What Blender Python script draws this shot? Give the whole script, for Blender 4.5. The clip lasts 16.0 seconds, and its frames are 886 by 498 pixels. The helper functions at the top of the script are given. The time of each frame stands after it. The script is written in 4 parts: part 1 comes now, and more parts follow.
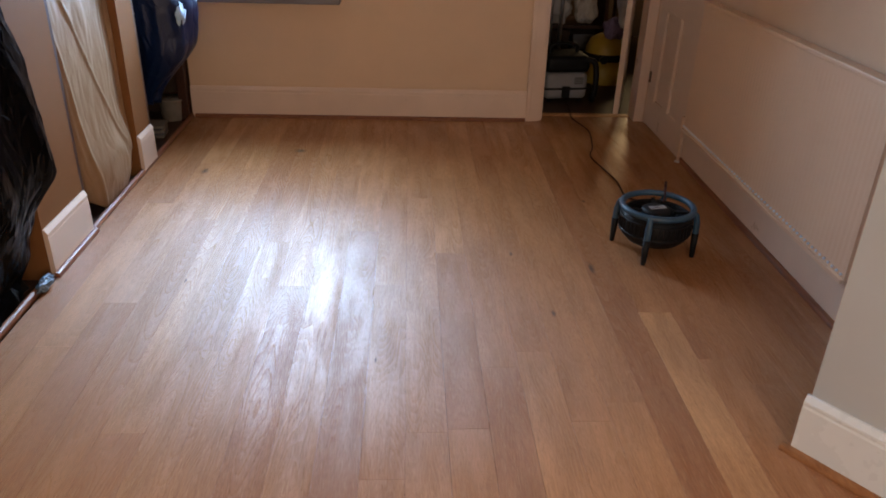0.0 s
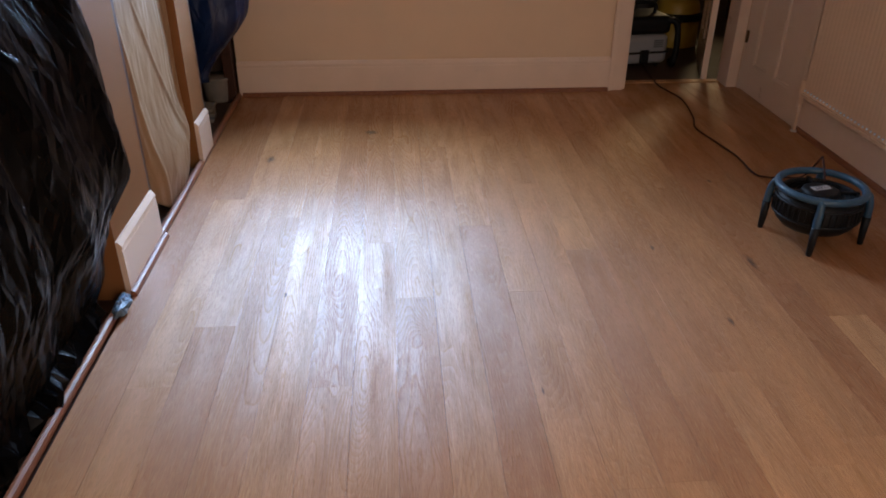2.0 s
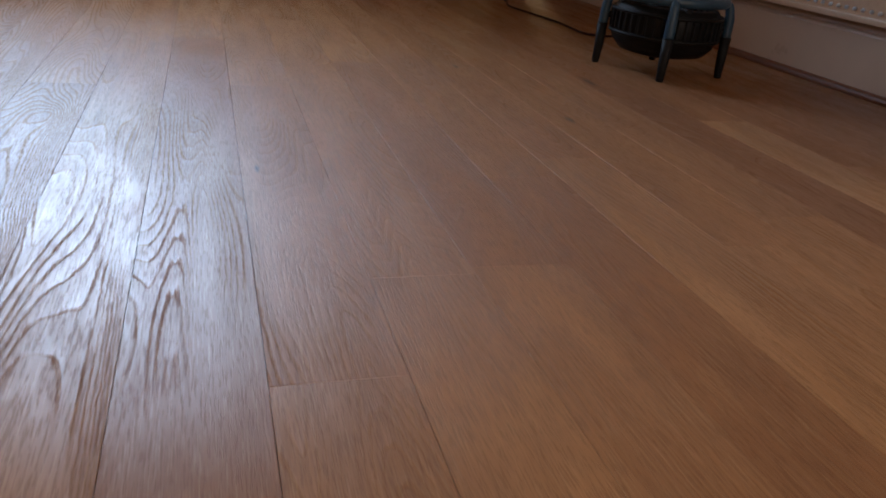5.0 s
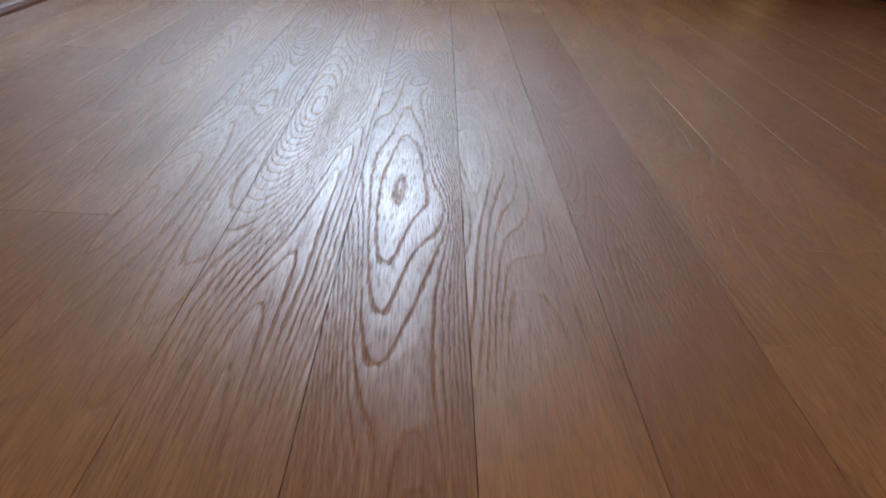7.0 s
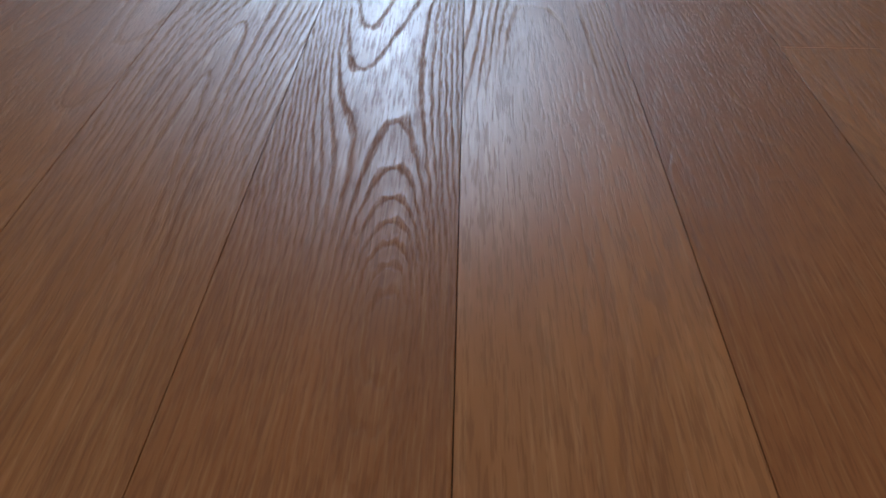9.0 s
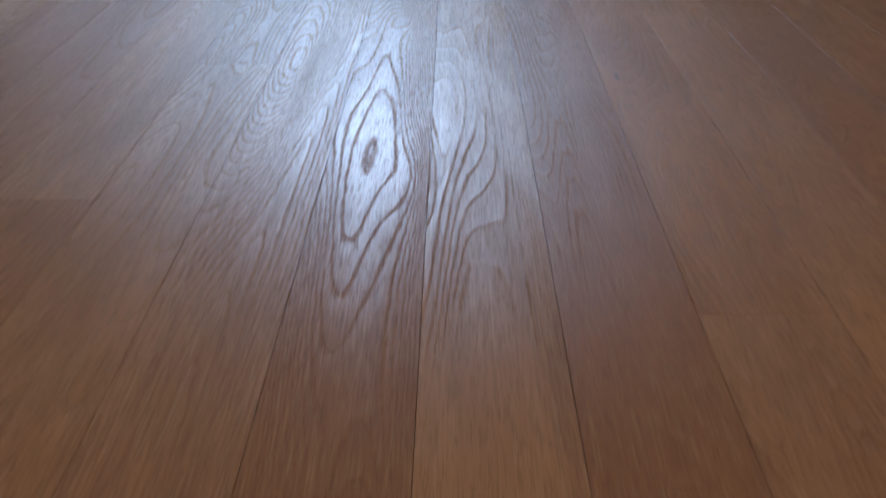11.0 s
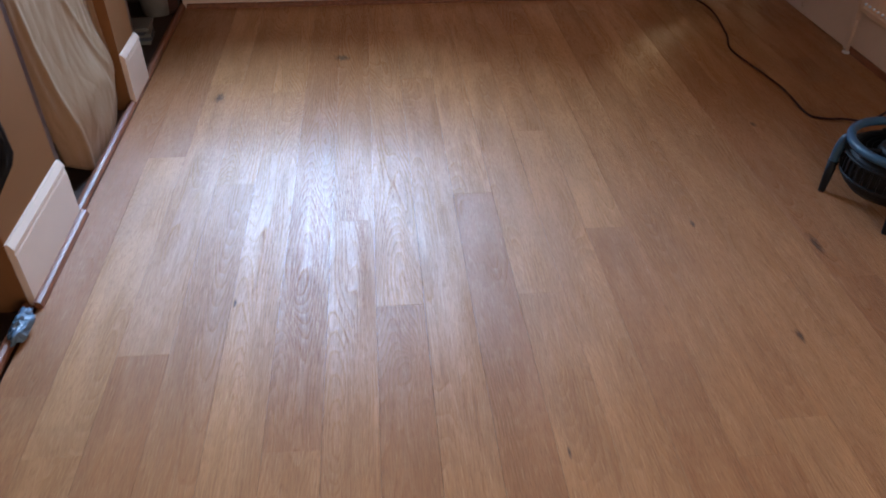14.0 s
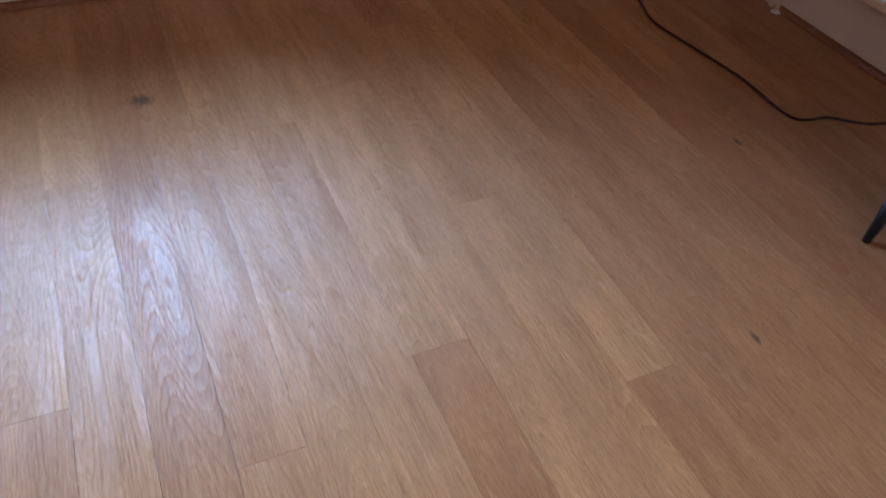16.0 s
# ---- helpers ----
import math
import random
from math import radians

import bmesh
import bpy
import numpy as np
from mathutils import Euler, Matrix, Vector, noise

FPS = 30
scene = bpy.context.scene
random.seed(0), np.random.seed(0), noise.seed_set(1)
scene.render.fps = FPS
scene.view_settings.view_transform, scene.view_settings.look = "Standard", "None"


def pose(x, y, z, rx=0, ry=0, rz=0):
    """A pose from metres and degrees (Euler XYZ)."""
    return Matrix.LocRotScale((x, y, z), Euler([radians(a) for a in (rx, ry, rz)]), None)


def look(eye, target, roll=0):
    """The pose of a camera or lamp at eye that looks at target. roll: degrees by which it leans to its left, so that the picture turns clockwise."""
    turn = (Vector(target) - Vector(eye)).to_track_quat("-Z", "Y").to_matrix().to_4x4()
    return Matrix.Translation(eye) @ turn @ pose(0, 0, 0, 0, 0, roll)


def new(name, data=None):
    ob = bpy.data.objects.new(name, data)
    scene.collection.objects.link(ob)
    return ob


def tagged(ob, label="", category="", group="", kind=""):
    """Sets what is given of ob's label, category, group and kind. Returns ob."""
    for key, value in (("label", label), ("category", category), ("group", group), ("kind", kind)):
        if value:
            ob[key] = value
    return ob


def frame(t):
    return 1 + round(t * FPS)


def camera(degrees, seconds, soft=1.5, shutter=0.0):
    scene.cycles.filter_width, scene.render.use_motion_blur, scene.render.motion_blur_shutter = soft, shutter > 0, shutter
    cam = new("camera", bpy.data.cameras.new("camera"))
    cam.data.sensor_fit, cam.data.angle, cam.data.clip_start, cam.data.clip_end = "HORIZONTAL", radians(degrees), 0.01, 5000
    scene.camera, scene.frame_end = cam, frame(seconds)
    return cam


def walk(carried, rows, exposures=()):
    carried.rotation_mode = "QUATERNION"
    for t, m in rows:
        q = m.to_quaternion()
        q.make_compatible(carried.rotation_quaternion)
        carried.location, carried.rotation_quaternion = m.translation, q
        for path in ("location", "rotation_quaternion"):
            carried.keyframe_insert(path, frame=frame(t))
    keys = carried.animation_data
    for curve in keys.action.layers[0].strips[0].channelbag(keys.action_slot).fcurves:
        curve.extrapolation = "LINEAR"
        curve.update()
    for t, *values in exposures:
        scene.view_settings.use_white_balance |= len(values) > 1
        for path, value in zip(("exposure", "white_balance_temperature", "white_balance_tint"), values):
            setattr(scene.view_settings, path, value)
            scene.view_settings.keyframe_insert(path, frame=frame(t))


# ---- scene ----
cam = camera(60.8, 16.0, soft=1.8, shutter=0.3)
PATH = [
    (0, (1.497, -5.226, 1.601), (1.594, -3.443, 0.7), 1.8),
    (0.5, (1.329, -5.135, 1.583), (1.457, -3.351, 0.688), 1.9),
    (1, (1.183, -5.05, 1.544), (1.323, -3.273, 0.636), 2.1),
    (1.5, (1.062, -4.876, 1.483), (1.185, -3.12, 0.533), 1.6),
    (2, (0.973, -4.701, 1.465), (1.087, -2.956, 0.495), 0.2),
    (2.5, (0.956, -4.473, 1.403), (1.09, -2.729, 0.432), -0.2),
    (3, (1.14, -4.283, 1.263), (1.384, -2.551, 0.292), 0.9),
    (3.2, (1.268, -4.24, 1.172), (1.522, -2.505, 0.21), 0.7),
    (5.3, (1.319, -4.142, 0.393), (1.913, -2.424, -0.44), 6.4),
    (5.5, (1.269, -4.136, 0.391), (1.763, -2.4, -0.471), 5.4),
    (6, (1.175, -4.124, 0.385), (1.467, -2.364, -0.518), 4.5),
    (6.5, (1.087, -4.143, 0.419), (1.2, -2.371, -0.502), 3.9),
    (7, (1.045, -4.141, 0.388), (1.097, -2.365, -0.531), 3.5),
    (7.5, (1.049, -4.154, 0.327), (1.075, -2.409, -0.649), 4.0),
    (8, (1.065, -4.175, 0.289), (1.078, -2.5, -0.804), 3.8),
    (8.2, (1.076, -4.175, 0.287), (1.07, -2.55, -0.878), 3.1),
    (10.3, (1.1, -4.172, 0.262), (1.05, -2.657, -1.043), -2.6),
    (10.5, (1.104, -4.164, 0.3), (1.04, -2.602, -0.948), -2.5),
    (11, (1.121, -4.127, 0.479), (1.097, -2.491, -0.671), -0.3),
    (11.5, (1.113, -4.127, 0.614), (1.129, -2.402, -0.397), -1.0),
    (12, (1.111, -4.129, 0.769), (1.168, -2.351, -0.144), -1.0),
    (12.5, (1.14, -4.154, 1.17), (1.216, -2.41, 0.194), -1.6),
    (13, (1.073, -4.236, 1.501), (1.212, -2.602, 0.355), -0.7),
    (13.5, (1.005, -4.239, 1.499), (1.164, -2.661, 0.281), -1.3),
    (14, (0.992, -4.009, 1.433), (1.141, -2.436, 0.206), 0.5),
    (14.5, (0.997, -3.732, 1.409), (1.275, -2.164, 0.198), 3.9),
    (15, (0.933, -3.392, 1.391), (1.446, -1.866, 0.205), 3.3),
    (15.5, (0.863, -3.056, 1.315), (1.358, -1.628, 0.005), 5.0),
    (16, (0.797, -2.78, 1.309), (1.465, -1.513, -0.087), 5.6),
]
EXPOSURES = [(0, -0.11, 5850, 15), (2.5, -0.08, 5500, 15), (3.2, -0.13, 5450, 15), (5.3, -0.95, 6050, 15), (7, -1.03, 6450, 15), (8.2, -1.23, 6350, 15), (10.3, -0.97, 5350, 13), (11, -1.11, 5500, 13), (11.5, -0.87, 5900, 15), (12, -0.69, 5900, 15), (12.5, -0.43, 5750, 15), (13, -0.11, 5600, 15), (14, -0.06, 5200, 14), (14.5, -0.03, 5000, 13), (16, 0.01, 4800, 13)]
walk(cam, [(t, look(eye, target, roll)) for t, eye, target, roll in PATH], EXPOSURES)

# ---- light ----
world = bpy.data.worlds.new("world")
scene.world = world
world.use_nodes = True
wn = world.node_tree.nodes
sky = wn.new("ShaderNodeTexSky")
sky.sky_type = "NISHITA"
sky.sun_disc = False
sky.sun_elevation, sky.sun_rotation = radians(38), radians(150)
wn["Background"].inputs["Strength"].default_value = 0.10
world.node_tree.links.new(sky.outputs[0], wn["Background"].inputs[0])


def sun_lamp(strength, angle, azimuth, elevation, color):
    d = bpy.data.lights.new("sun", "SUN")
    d.energy, d.angle, d.color = strength, radians(angle), color
    ob = new("sun", d)
    ob.rotation_euler = (radians(90 - elevation), 0, radians(180 - azimuth))
    return ob


sun_lamp(0.8, 20, 150, 38, (1.0, 0.95, 0.88))


def window_light(name, m, width, height, watts, color, spread=180):
    d = bpy.data.lights.new(name, "AREA")
    d.shape, d.size, d.size_y, d.energy, d.color = "RECTANGLE", width, height, watts, color
    d.spread = radians(spread)
    ob = new(name, d)
    ob.matrix_world = m
    return ob


# sky light through the garden window, an added warm rear fill, a store-room lamp
window_light("window_daylight", pose(0.58, 0.300, 1.830, -74, 0, -3), 1.06, 1.92, 112, (0.61, 0.81, 1.0), 110)
window_light("rear_warm_fill", pose(2.30, -7.0, 1.55, 90, 0, 0), 1.8, 1.36, 70, (1.0, 0.74, 0.49))
bulb = bpy.data.lights.new("store_lamp", "POINT")
bulb.energy, bulb.color, bulb.shadow_soft_size = 15, (1.0, 0.66, 0.28), 0.11
new("store_lamp", bulb).location = (3.72, 2.30, 0.95)


# ---- materials ----
def mat(name):
    m = bpy.data.materials.new(name)
    m.use_nodes = True
    nt = m.node_tree
    return m, nt, nt.nodes["Principled BSDF"]


def node(nt, kind, **values):
    n = nt.nodes.new(kind)
    for key, value in values.items():
        if key in n.inputs:
            n.inputs[key].default_value = value
    return n


def math_node(nt, op, a, b=None, clamp=False):
    n = nt.nodes.new("ShaderNodeMath")
    n.operation, n.use_clamp = op, clamp
    for i, v in enumerate((a, b)):
        if v is None:
            continue
        if isinstance(v, (int, float)):
            n.inputs[i].default_value = v
        else:
            nt.links.new(v, n.inputs[i])
    return n.outputs[0]


def vec_node(nt, op, a, b):
    n = nt.nodes.new("ShaderNodeVectorMath")
    n.operation = op
    for i, v in enumerate((a, b)):
        if isinstance(v, tuple):
            n.inputs[i].default_value = v
        else:
            nt.links.new(v, n.inputs[i])
    return n.outputs["Value"] if op in ("LENGTH", "DISTANCE") else n.outputs[0]


def ramp_node(nt, fac, stops):
    n = nt.nodes.new("ShaderNodeValToRGB")
    e = n.color_ramp.elements
    while len(e) < len(stops):
        e.new(0.5)
    for el, (p, c) in zip(e, stops):
        el.position = p
        el.color = (c, c, c, 1) if isinstance(c, (int, float)) else (*c, 1)
    nt.links.new(fac, n.inputs[0])
    return n.outputs[0]


def mix_node(nt, fac, a, b, blend="MIX"):
    n = nt.nodes.new("ShaderNodeMix")
    n.data_type, n.blend_type = "RGBA", blend
    for i, v in ((0, fac), (6, a), (7, b)):
        if isinstance(v, (int, float)):
            n.inputs[i].default_value = v
        elif isinstance(v, tuple):
            n.inputs[i].default_value = (*v, 1)
        else:
            nt.links.new(v, n.inputs[i])
    return n.outputs[2]


def noise_node(nt, vector, scale, detail=3.0, rough=0.5, distortion=0.0):
    n = node(nt, "ShaderNodeTexNoise", Scale=scale, Detail=detail, Roughness=rough, Distortion=distortion)
    nt.links.new(vector, n.inputs["Vector"])
    return n.outputs["Fac"]


def plain(name, color, rough=0.5, metal=0.0, vary=0.12, scale=6.0, grain=180.0, bump=0.15, depth=0.002, coat=0.0):
    """A surface with soft patches and a fine relief."""
    m, nt, b = mat(name)
    geo = nt.nodes.new("ShaderNodeNewGeometry")
    pos = geo.outputs["Position"]
    patch = noise_node(nt, pos, scale, 4, 0.6)
    fine = noise_node(nt, pos, grain, 2, 0.6)
    dark = tuple(c * (1 - vary) for c in color)
    lite = tuple(min(1.0, c * (1 + vary * 0.6)) for c in color)
    col = mix_node(nt, ramp_node(nt, patch, [(0.3, 0.0), (0.7, 1.0)]), dark, lite)
    nt.links.new(col, b.inputs["Base Color"])
    r = math_node(nt, "ADD", math_node(nt, "MULTIPLY", math_node(nt, "SUBTRACT", patch, 0.5), 0.25), rough, True)
    nt.links.new(r, b.inputs["Roughness"])
    b.inputs["Metallic"].default_value = metal
    b.inputs["Coat Weight"].default_value = coat
    bp = node(nt, "ShaderNodeBump", Strength=bump, Distance=depth)
    nt.links.new(math_node(nt, "ADD", fine, math_node(nt, "MULTIPLY", patch, 2.0)), bp.inputs["Height"])
    nt.links.new(bp.outputs[0], b.inputs["Normal"])
    return m


# knots in the boards: place on the floor, half-width and half-length in metres
KNOTS = [(0.835, -0.712, 0.042, 0.040), (0.331, -1.081, 0.026, 0.052), (2.335, -2.24, 0.016, 0.070), (2.096, -2.632, 0.012, 0.032),
         (0.558, -2.372, 0.006, 0.024), (1.388, -2.955, 0.005, 0.020), (1.985, -2.10, 0.008, 0.030), (2.46, -1.47, 0.012, 0.026)]


# hearts of the cathedral figure: place, half-width, half-length and how strongly the rings crowd round it
HEARTS = [(1.056, -3.90, 0.024, 0.100, 0.16), (1.070, -3.27, 0.032, 0.170, 0.20), (1.035, -2.66, 0.030, 0.080, 0.13), (0.86, -2.90, 0.025, 0.16, 0.12), (0.73, -2.35, 0.028, 0.14, 0.14)]


def oak_floor():
    """Oiled oak: contour-like rings, pores along the board, a tone for each board, satin finish."""
    m, nt, b = mat("oiled_oak")
    tc, oi, geo = nt.nodes.new("ShaderNodeTexCoord"), nt.nodes.new("ShaderNodeObjectInfo"), nt.nodes.new("ShaderNodeNewGeometry")
    sep = nt.nodes.new("ShaderNodeSeparateColor")
    nt.links.new(oi.outputs["Color"], sep.inputs[0])
    tone, figure = sep.outputs[0], sep.outputs[1]
    shift = nt.nodes.new("ShaderNodeCombineXYZ")
    nt.links.new(math_node(nt, "MULTIPLY", oi.outputs["Random"], 57.0), shift.inputs[0])
    nt.links.new(math_node(nt, "MULTIPLY", oi.outputs["Random"], 131.0), shift.inputs[2])
    own = vec_node(nt, "ADD", tc.outputs["Object"], shift.outputs[0])
    # rings: level lines of a field drawn out along the board, each about a millimetre and a half wide
    count, eps = 46.0, 0.0015
    wob = noise_node(nt, vec_node(nt, "MULTIPLY", own, (130, 34, 1)), 1.0, 3, 0.65)
    turn = math_node(nt, "MULTIPLY", figure, 3.0)

    def field_at(dx, dy):
        p = vec_node(nt, "ADD", own, (dx, dy, 0.0))
        long_ = vec_node(nt, "MULTIPLY", p, (7.4, 0.72, 1.0))
        sx = nt.nodes.new("ShaderNodeSeparateXYZ")
        nt.links.new(p, sx.inputs[0])
        total = math_node(nt, "ADD", noise_node(nt, long_, 1.0, 1.0, 0.4, 0.12), math_node(nt, "MULTIPLY", sx.outputs[0], turn))
        spot = vec_node(nt, "ADD", geo.outputs["Position"], (dx, dy, 0.0))
        for x, y, hw, hl, rise in HEARTS:
            flat = vec_node(nt, "MULTIPLY", vec_node(nt, "SUBTRACT", spot, (x, y, 0.0)), (1 / hw, 1 / hl, 0.0))
            far = vec_node(nt, "LENGTH", flat, (0.0, 0.0, 0.0))
            hill = math_node(nt, "DIVIDE", rise, math_node(nt, "ADD", 1.0, math_node(nt, "MULTIPLY", far, far)))
            total = math_node(nt, "ADD", total, hill)
        return total

    f0 = field_at(0.0, 0.0)
    gx = math_node(nt, "SUBTRACT", field_at(eps, 0.0), f0)
    gy = math_node(nt, "SUBTRACT", field_at(0.0, eps), f0)
    slope = math_node(nt, "SQRT", math_node(nt, "ADD", math_node(nt, "MULTIPLY", gx, gx), math_node(nt, "MULTIPLY", gy, gy)))
    slope = math_node(nt, "MAXIMUM", math_node(nt, "DIVIDE", slope, eps), 0.35)
    f = math_node(nt, "ADD", f0, math_node(nt, "MULTIPLY", math_node(nt, "MULTIPLY", wob, slope), 0.0058))
    ring = math_node(nt, "FRACT", math_node(nt, "MULTIPLY", f, count))
    phase = math_node(nt, "ABSOLUTE", math_node(nt, "SUBTRACT", ring, 0.5))
    away = math_node(nt, "DIVIDE", phase, math_node(nt, "MULTIPLY", slope, count))
    wide = math_node(nt, "MAXIMUM", math_node(nt, "DIVIDE", phase, 0.27), math_node(nt, "DIVIDE", away, 0.0032))
    near = math_node(nt, "MINIMUM", wide, math_node(nt, "DIVIDE", away, 0.0013))
    line = ramp_node(nt, near, [(0.0, 1.0), (0.5, 0.92), (1.0, 0.0)])
    fade = noise_node(nt, vec_node(nt, "MULTIPLY", own, (14, 2.5, 1)), 1.0, 2, 0.5)
    broken = noise_node(nt, vec_node(nt, "MULTIPLY", own, (800, 85, 1)), 1.0, 2, 0.6)
    shown = math_node(nt, "MAXIMUM", ramp_node(nt, fade, [(0.42, 0.08), (0.60, 1.0)]), math_node(nt, "MULTIPLY", sep.outputs[2], 0.9))
    for x, y, hw, hl, rise in HEARTS:
        flat = vec_node(nt, "MULTIPLY", vec_node(nt, "SUBTRACT", geo.outputs["Position"], (x, y, 0.0)), (0.5 / hw, 0.4 / hl, 0.0))
        shown = math_node(nt, "MAXIMUM", shown, ramp_node(nt, vec_node(nt, "LENGTH", flat, (0.0, 0.0, 0.0)), [(0.4, 1.0), (1.0, 0.0)]))
    line = math_node(nt, "MULTIPLY", line, shown)
    line = math_node(nt, "MULTIPLY", line, ramp_node(nt, broken, [(0.36, 0.50), (0.52, 1.0)]))
    band = math_node(nt, "MULTIPLY", ramp_node(nt, ring, [(0.0, 0.9), (0.5, 0.0), (0.51, 1.0), (1.0, 0.9)]), ramp_node(nt, fade, [(0.36, 0.2), (0.56, 1.0)]))
    # pores and rays
    pores = noise_node(nt, vec_node(nt, "MULTIPLY", own, (560, 32, 1)), 1.0, 2, 0.62)
    pore = ramp_node(nt, pores, [(0.51, 0.0), (0.59, 1.0)])
    streak = noise_node(nt, vec_node(nt, "MULTIPLY", own, (70, 1.6, 1)), 1.0, 3, 0.6)
    cloud = noise_node(nt, vec_node(nt, "MULTIPLY", own, (9, 2.2, 1)), 1.0, 3, 0.55)
    wear = noise_node(nt, geo.outputs["Position"], 2.3, 4, 0.6)
    fibre = noise_node(nt, vec_node(nt, "MULTIPLY", own, (230, 8, 1)), 1.0, 3, 0.6)
    hair = noise_node(nt, vec_node(nt, "MULTIPLY", own, (480, 14, 1)), 1.0, 2, 0.6)
    blotch = noise_node(nt, vec_node(nt, "MULTIPLY", geo.outputs["Position"], (3.4, 1.3, 1)), 1.0, 3, 0.55)
    base = ramp_node(nt, tone, [(0.0, (0.21, 0.072, 0.021)), (0.35, (0.36, 0.150, 0.050)), (0.65, (0.51, 0.248, 0.092)), (1.0, (0.70, 0.40, 0.172))])
    col = mix_node(nt, ramp_node(nt, streak, [(0.28, 0.26), (0.64, 0.0)]), base, (0.21, 0.098, 0.040))
    col = mix_node(nt, ramp_node(nt, cloud, [(0.35, 0.34), (0.65, 0.0)]), col, (0.26, 0.125, 0.052))
    col = mix_node(nt, ramp_node(nt, blotch, [(0.38, 0.0), (0.70, 0.24)]), col, (0.30, 0.115, 0.034))
    col = mix_node(nt, math_node(nt, "MULTIPLY", ramp_node(nt, fibre, [(0.36, 0.32), (0.56, 0.0)]), ramp_node(nt, fade, [(0.38, 0.18), (0.62, 1.0)])), col, (0.16, 0.070, 0.026))
    col = mix_node(nt, ramp_node(nt, hair, [(0.52, 0.0), (0.70, 0.22)]), col, (0.72, 0.45, 0.21))
    col = mix_node(nt, math_node(nt, "MULTIPLY", line, 0.18), col, (0.15, 0.070, 0.028))
    col = mix_node(nt, math_node(nt, "MULTIPLY", pore, 0.34), col, (0.15, 0.066, 0.026))
    col = mix_node(nt, math_node(nt, "MULTIPLY", band, 0.20), col, (0.20, 0.085, 0.032))
    for x, y, hw, hl in KNOTS:
        flat = vec_node(nt, "MULTIPLY", vec_node(nt, "SUBTRACT", geo.outputs["Position"], (x, y, 0.0)), (1 / hw, 1 / hl, 0.0))
        edge = math_node(nt, "ADD", vec_node(nt, "LENGTH", flat, (0.0, 0.0, 0.0)), math_node(nt, "MULTIPLY", math_node(nt, "SUBTRACT", wob, 0.5), 1.6))
        col = mix_node(nt, ramp_node(nt, edge, [(0.25, 0.9), (0.6, 0.5), (1.15, 0.0)]), col, (0.055, 0.026, 0.012))
    nt.links.new(col, b.inputs["Base Color"])
    rough = math_node(nt, "ADD", 0.28, math_node(nt, "MULTIPLY", math_node(nt, "SUBTRACT", wear, 0.5), 0.10))
    rough = math_node(nt, "ADD", rough, math_node(nt, "ADD", math_node(nt, "MULTIPLY", line, 0.28), math_node(nt, "ADD", math_node(nt, "MULTIPLY", pore, 0.14), math_node(nt, "MULTIPLY", band, 0.05))))
    nt.links.new(math_node(nt, "ADD", rough, 0.03), b.inputs["Roughness"])
    b.inputs["IOR"].default_value = 1.5
    # the grain runs along y, so the gleam is drawn out across it
    across = nt.nodes.new("ShaderNodeCombineXYZ")
    across.inputs[0].default_value = 1.0
    nt.links.new(across.outputs[0], b.inputs["Tangent"])
    b.inputs["Anisotropic"].default_value = 0.72
    # open pores and the soft early wood hold less oil, so they gleam less
    dull = math_node(nt, "MAXIMUM", math_node(nt, "MULTIPLY", line, 0.72), math_node(nt, "MULTIPLY", pore, 0.34))
    dull = math_node(nt, "MAXIMUM", dull, math_node(nt, "MULTIPLY", band, 0.45))
    nt.links.new(math_node(nt, "MULTIPLY", math_node(nt, "SUBTRACT", 1.0, dull), 0.38), b.inputs["Specular IOR Level"])
    h = math_node(nt, "ADD", math_node(nt, "MULTIPLY", line, -0.75), math_node(nt, "MULTIPLY", pore, -0.42))
    h = math_node(nt, "ADD", h, math_node(nt, "ADD", math_node(nt, "MULTIPLY", cloud, 0.5), math_node(nt, "MULTIPLY", band, -0.5)))
    bp = node(nt, "ShaderNodeBump", Strength=0.6, Distance=0.00034)
    nt.links.new(h, bp.inputs["Height"])
    nt.links.new(bp.outputs[0], b.inputs["Normal"])
    return m


def stained_wood(name, light, dark, rough=0.35):
    m, nt, b = mat(name)
    tc = nt.nodes.new("ShaderNodeTexCoord")
    s = noise_node(nt, vec_node(nt, "MULTIPLY", tc.outputs["Object"], (60, 3, 60)), 1.0, 4, 0.6)
    nt.links.new(mix_node(nt, ramp_node(nt, s, [(0.3, 0.0), (0.7, 1.0)]), dark, light), b.inputs["Base Color"])
    b.inputs["Roughness"].default_value = rough
    b.inputs["Specular IOR Level"].default_value = 0.3
    bp = node(nt, "ShaderNodeBump", Strength=0.25, Distance=0.001)
    nt.links.new(s, bp.inputs["Height"])
    nt.links.new(bp.outputs[0], b.inputs["Normal"])
    return m


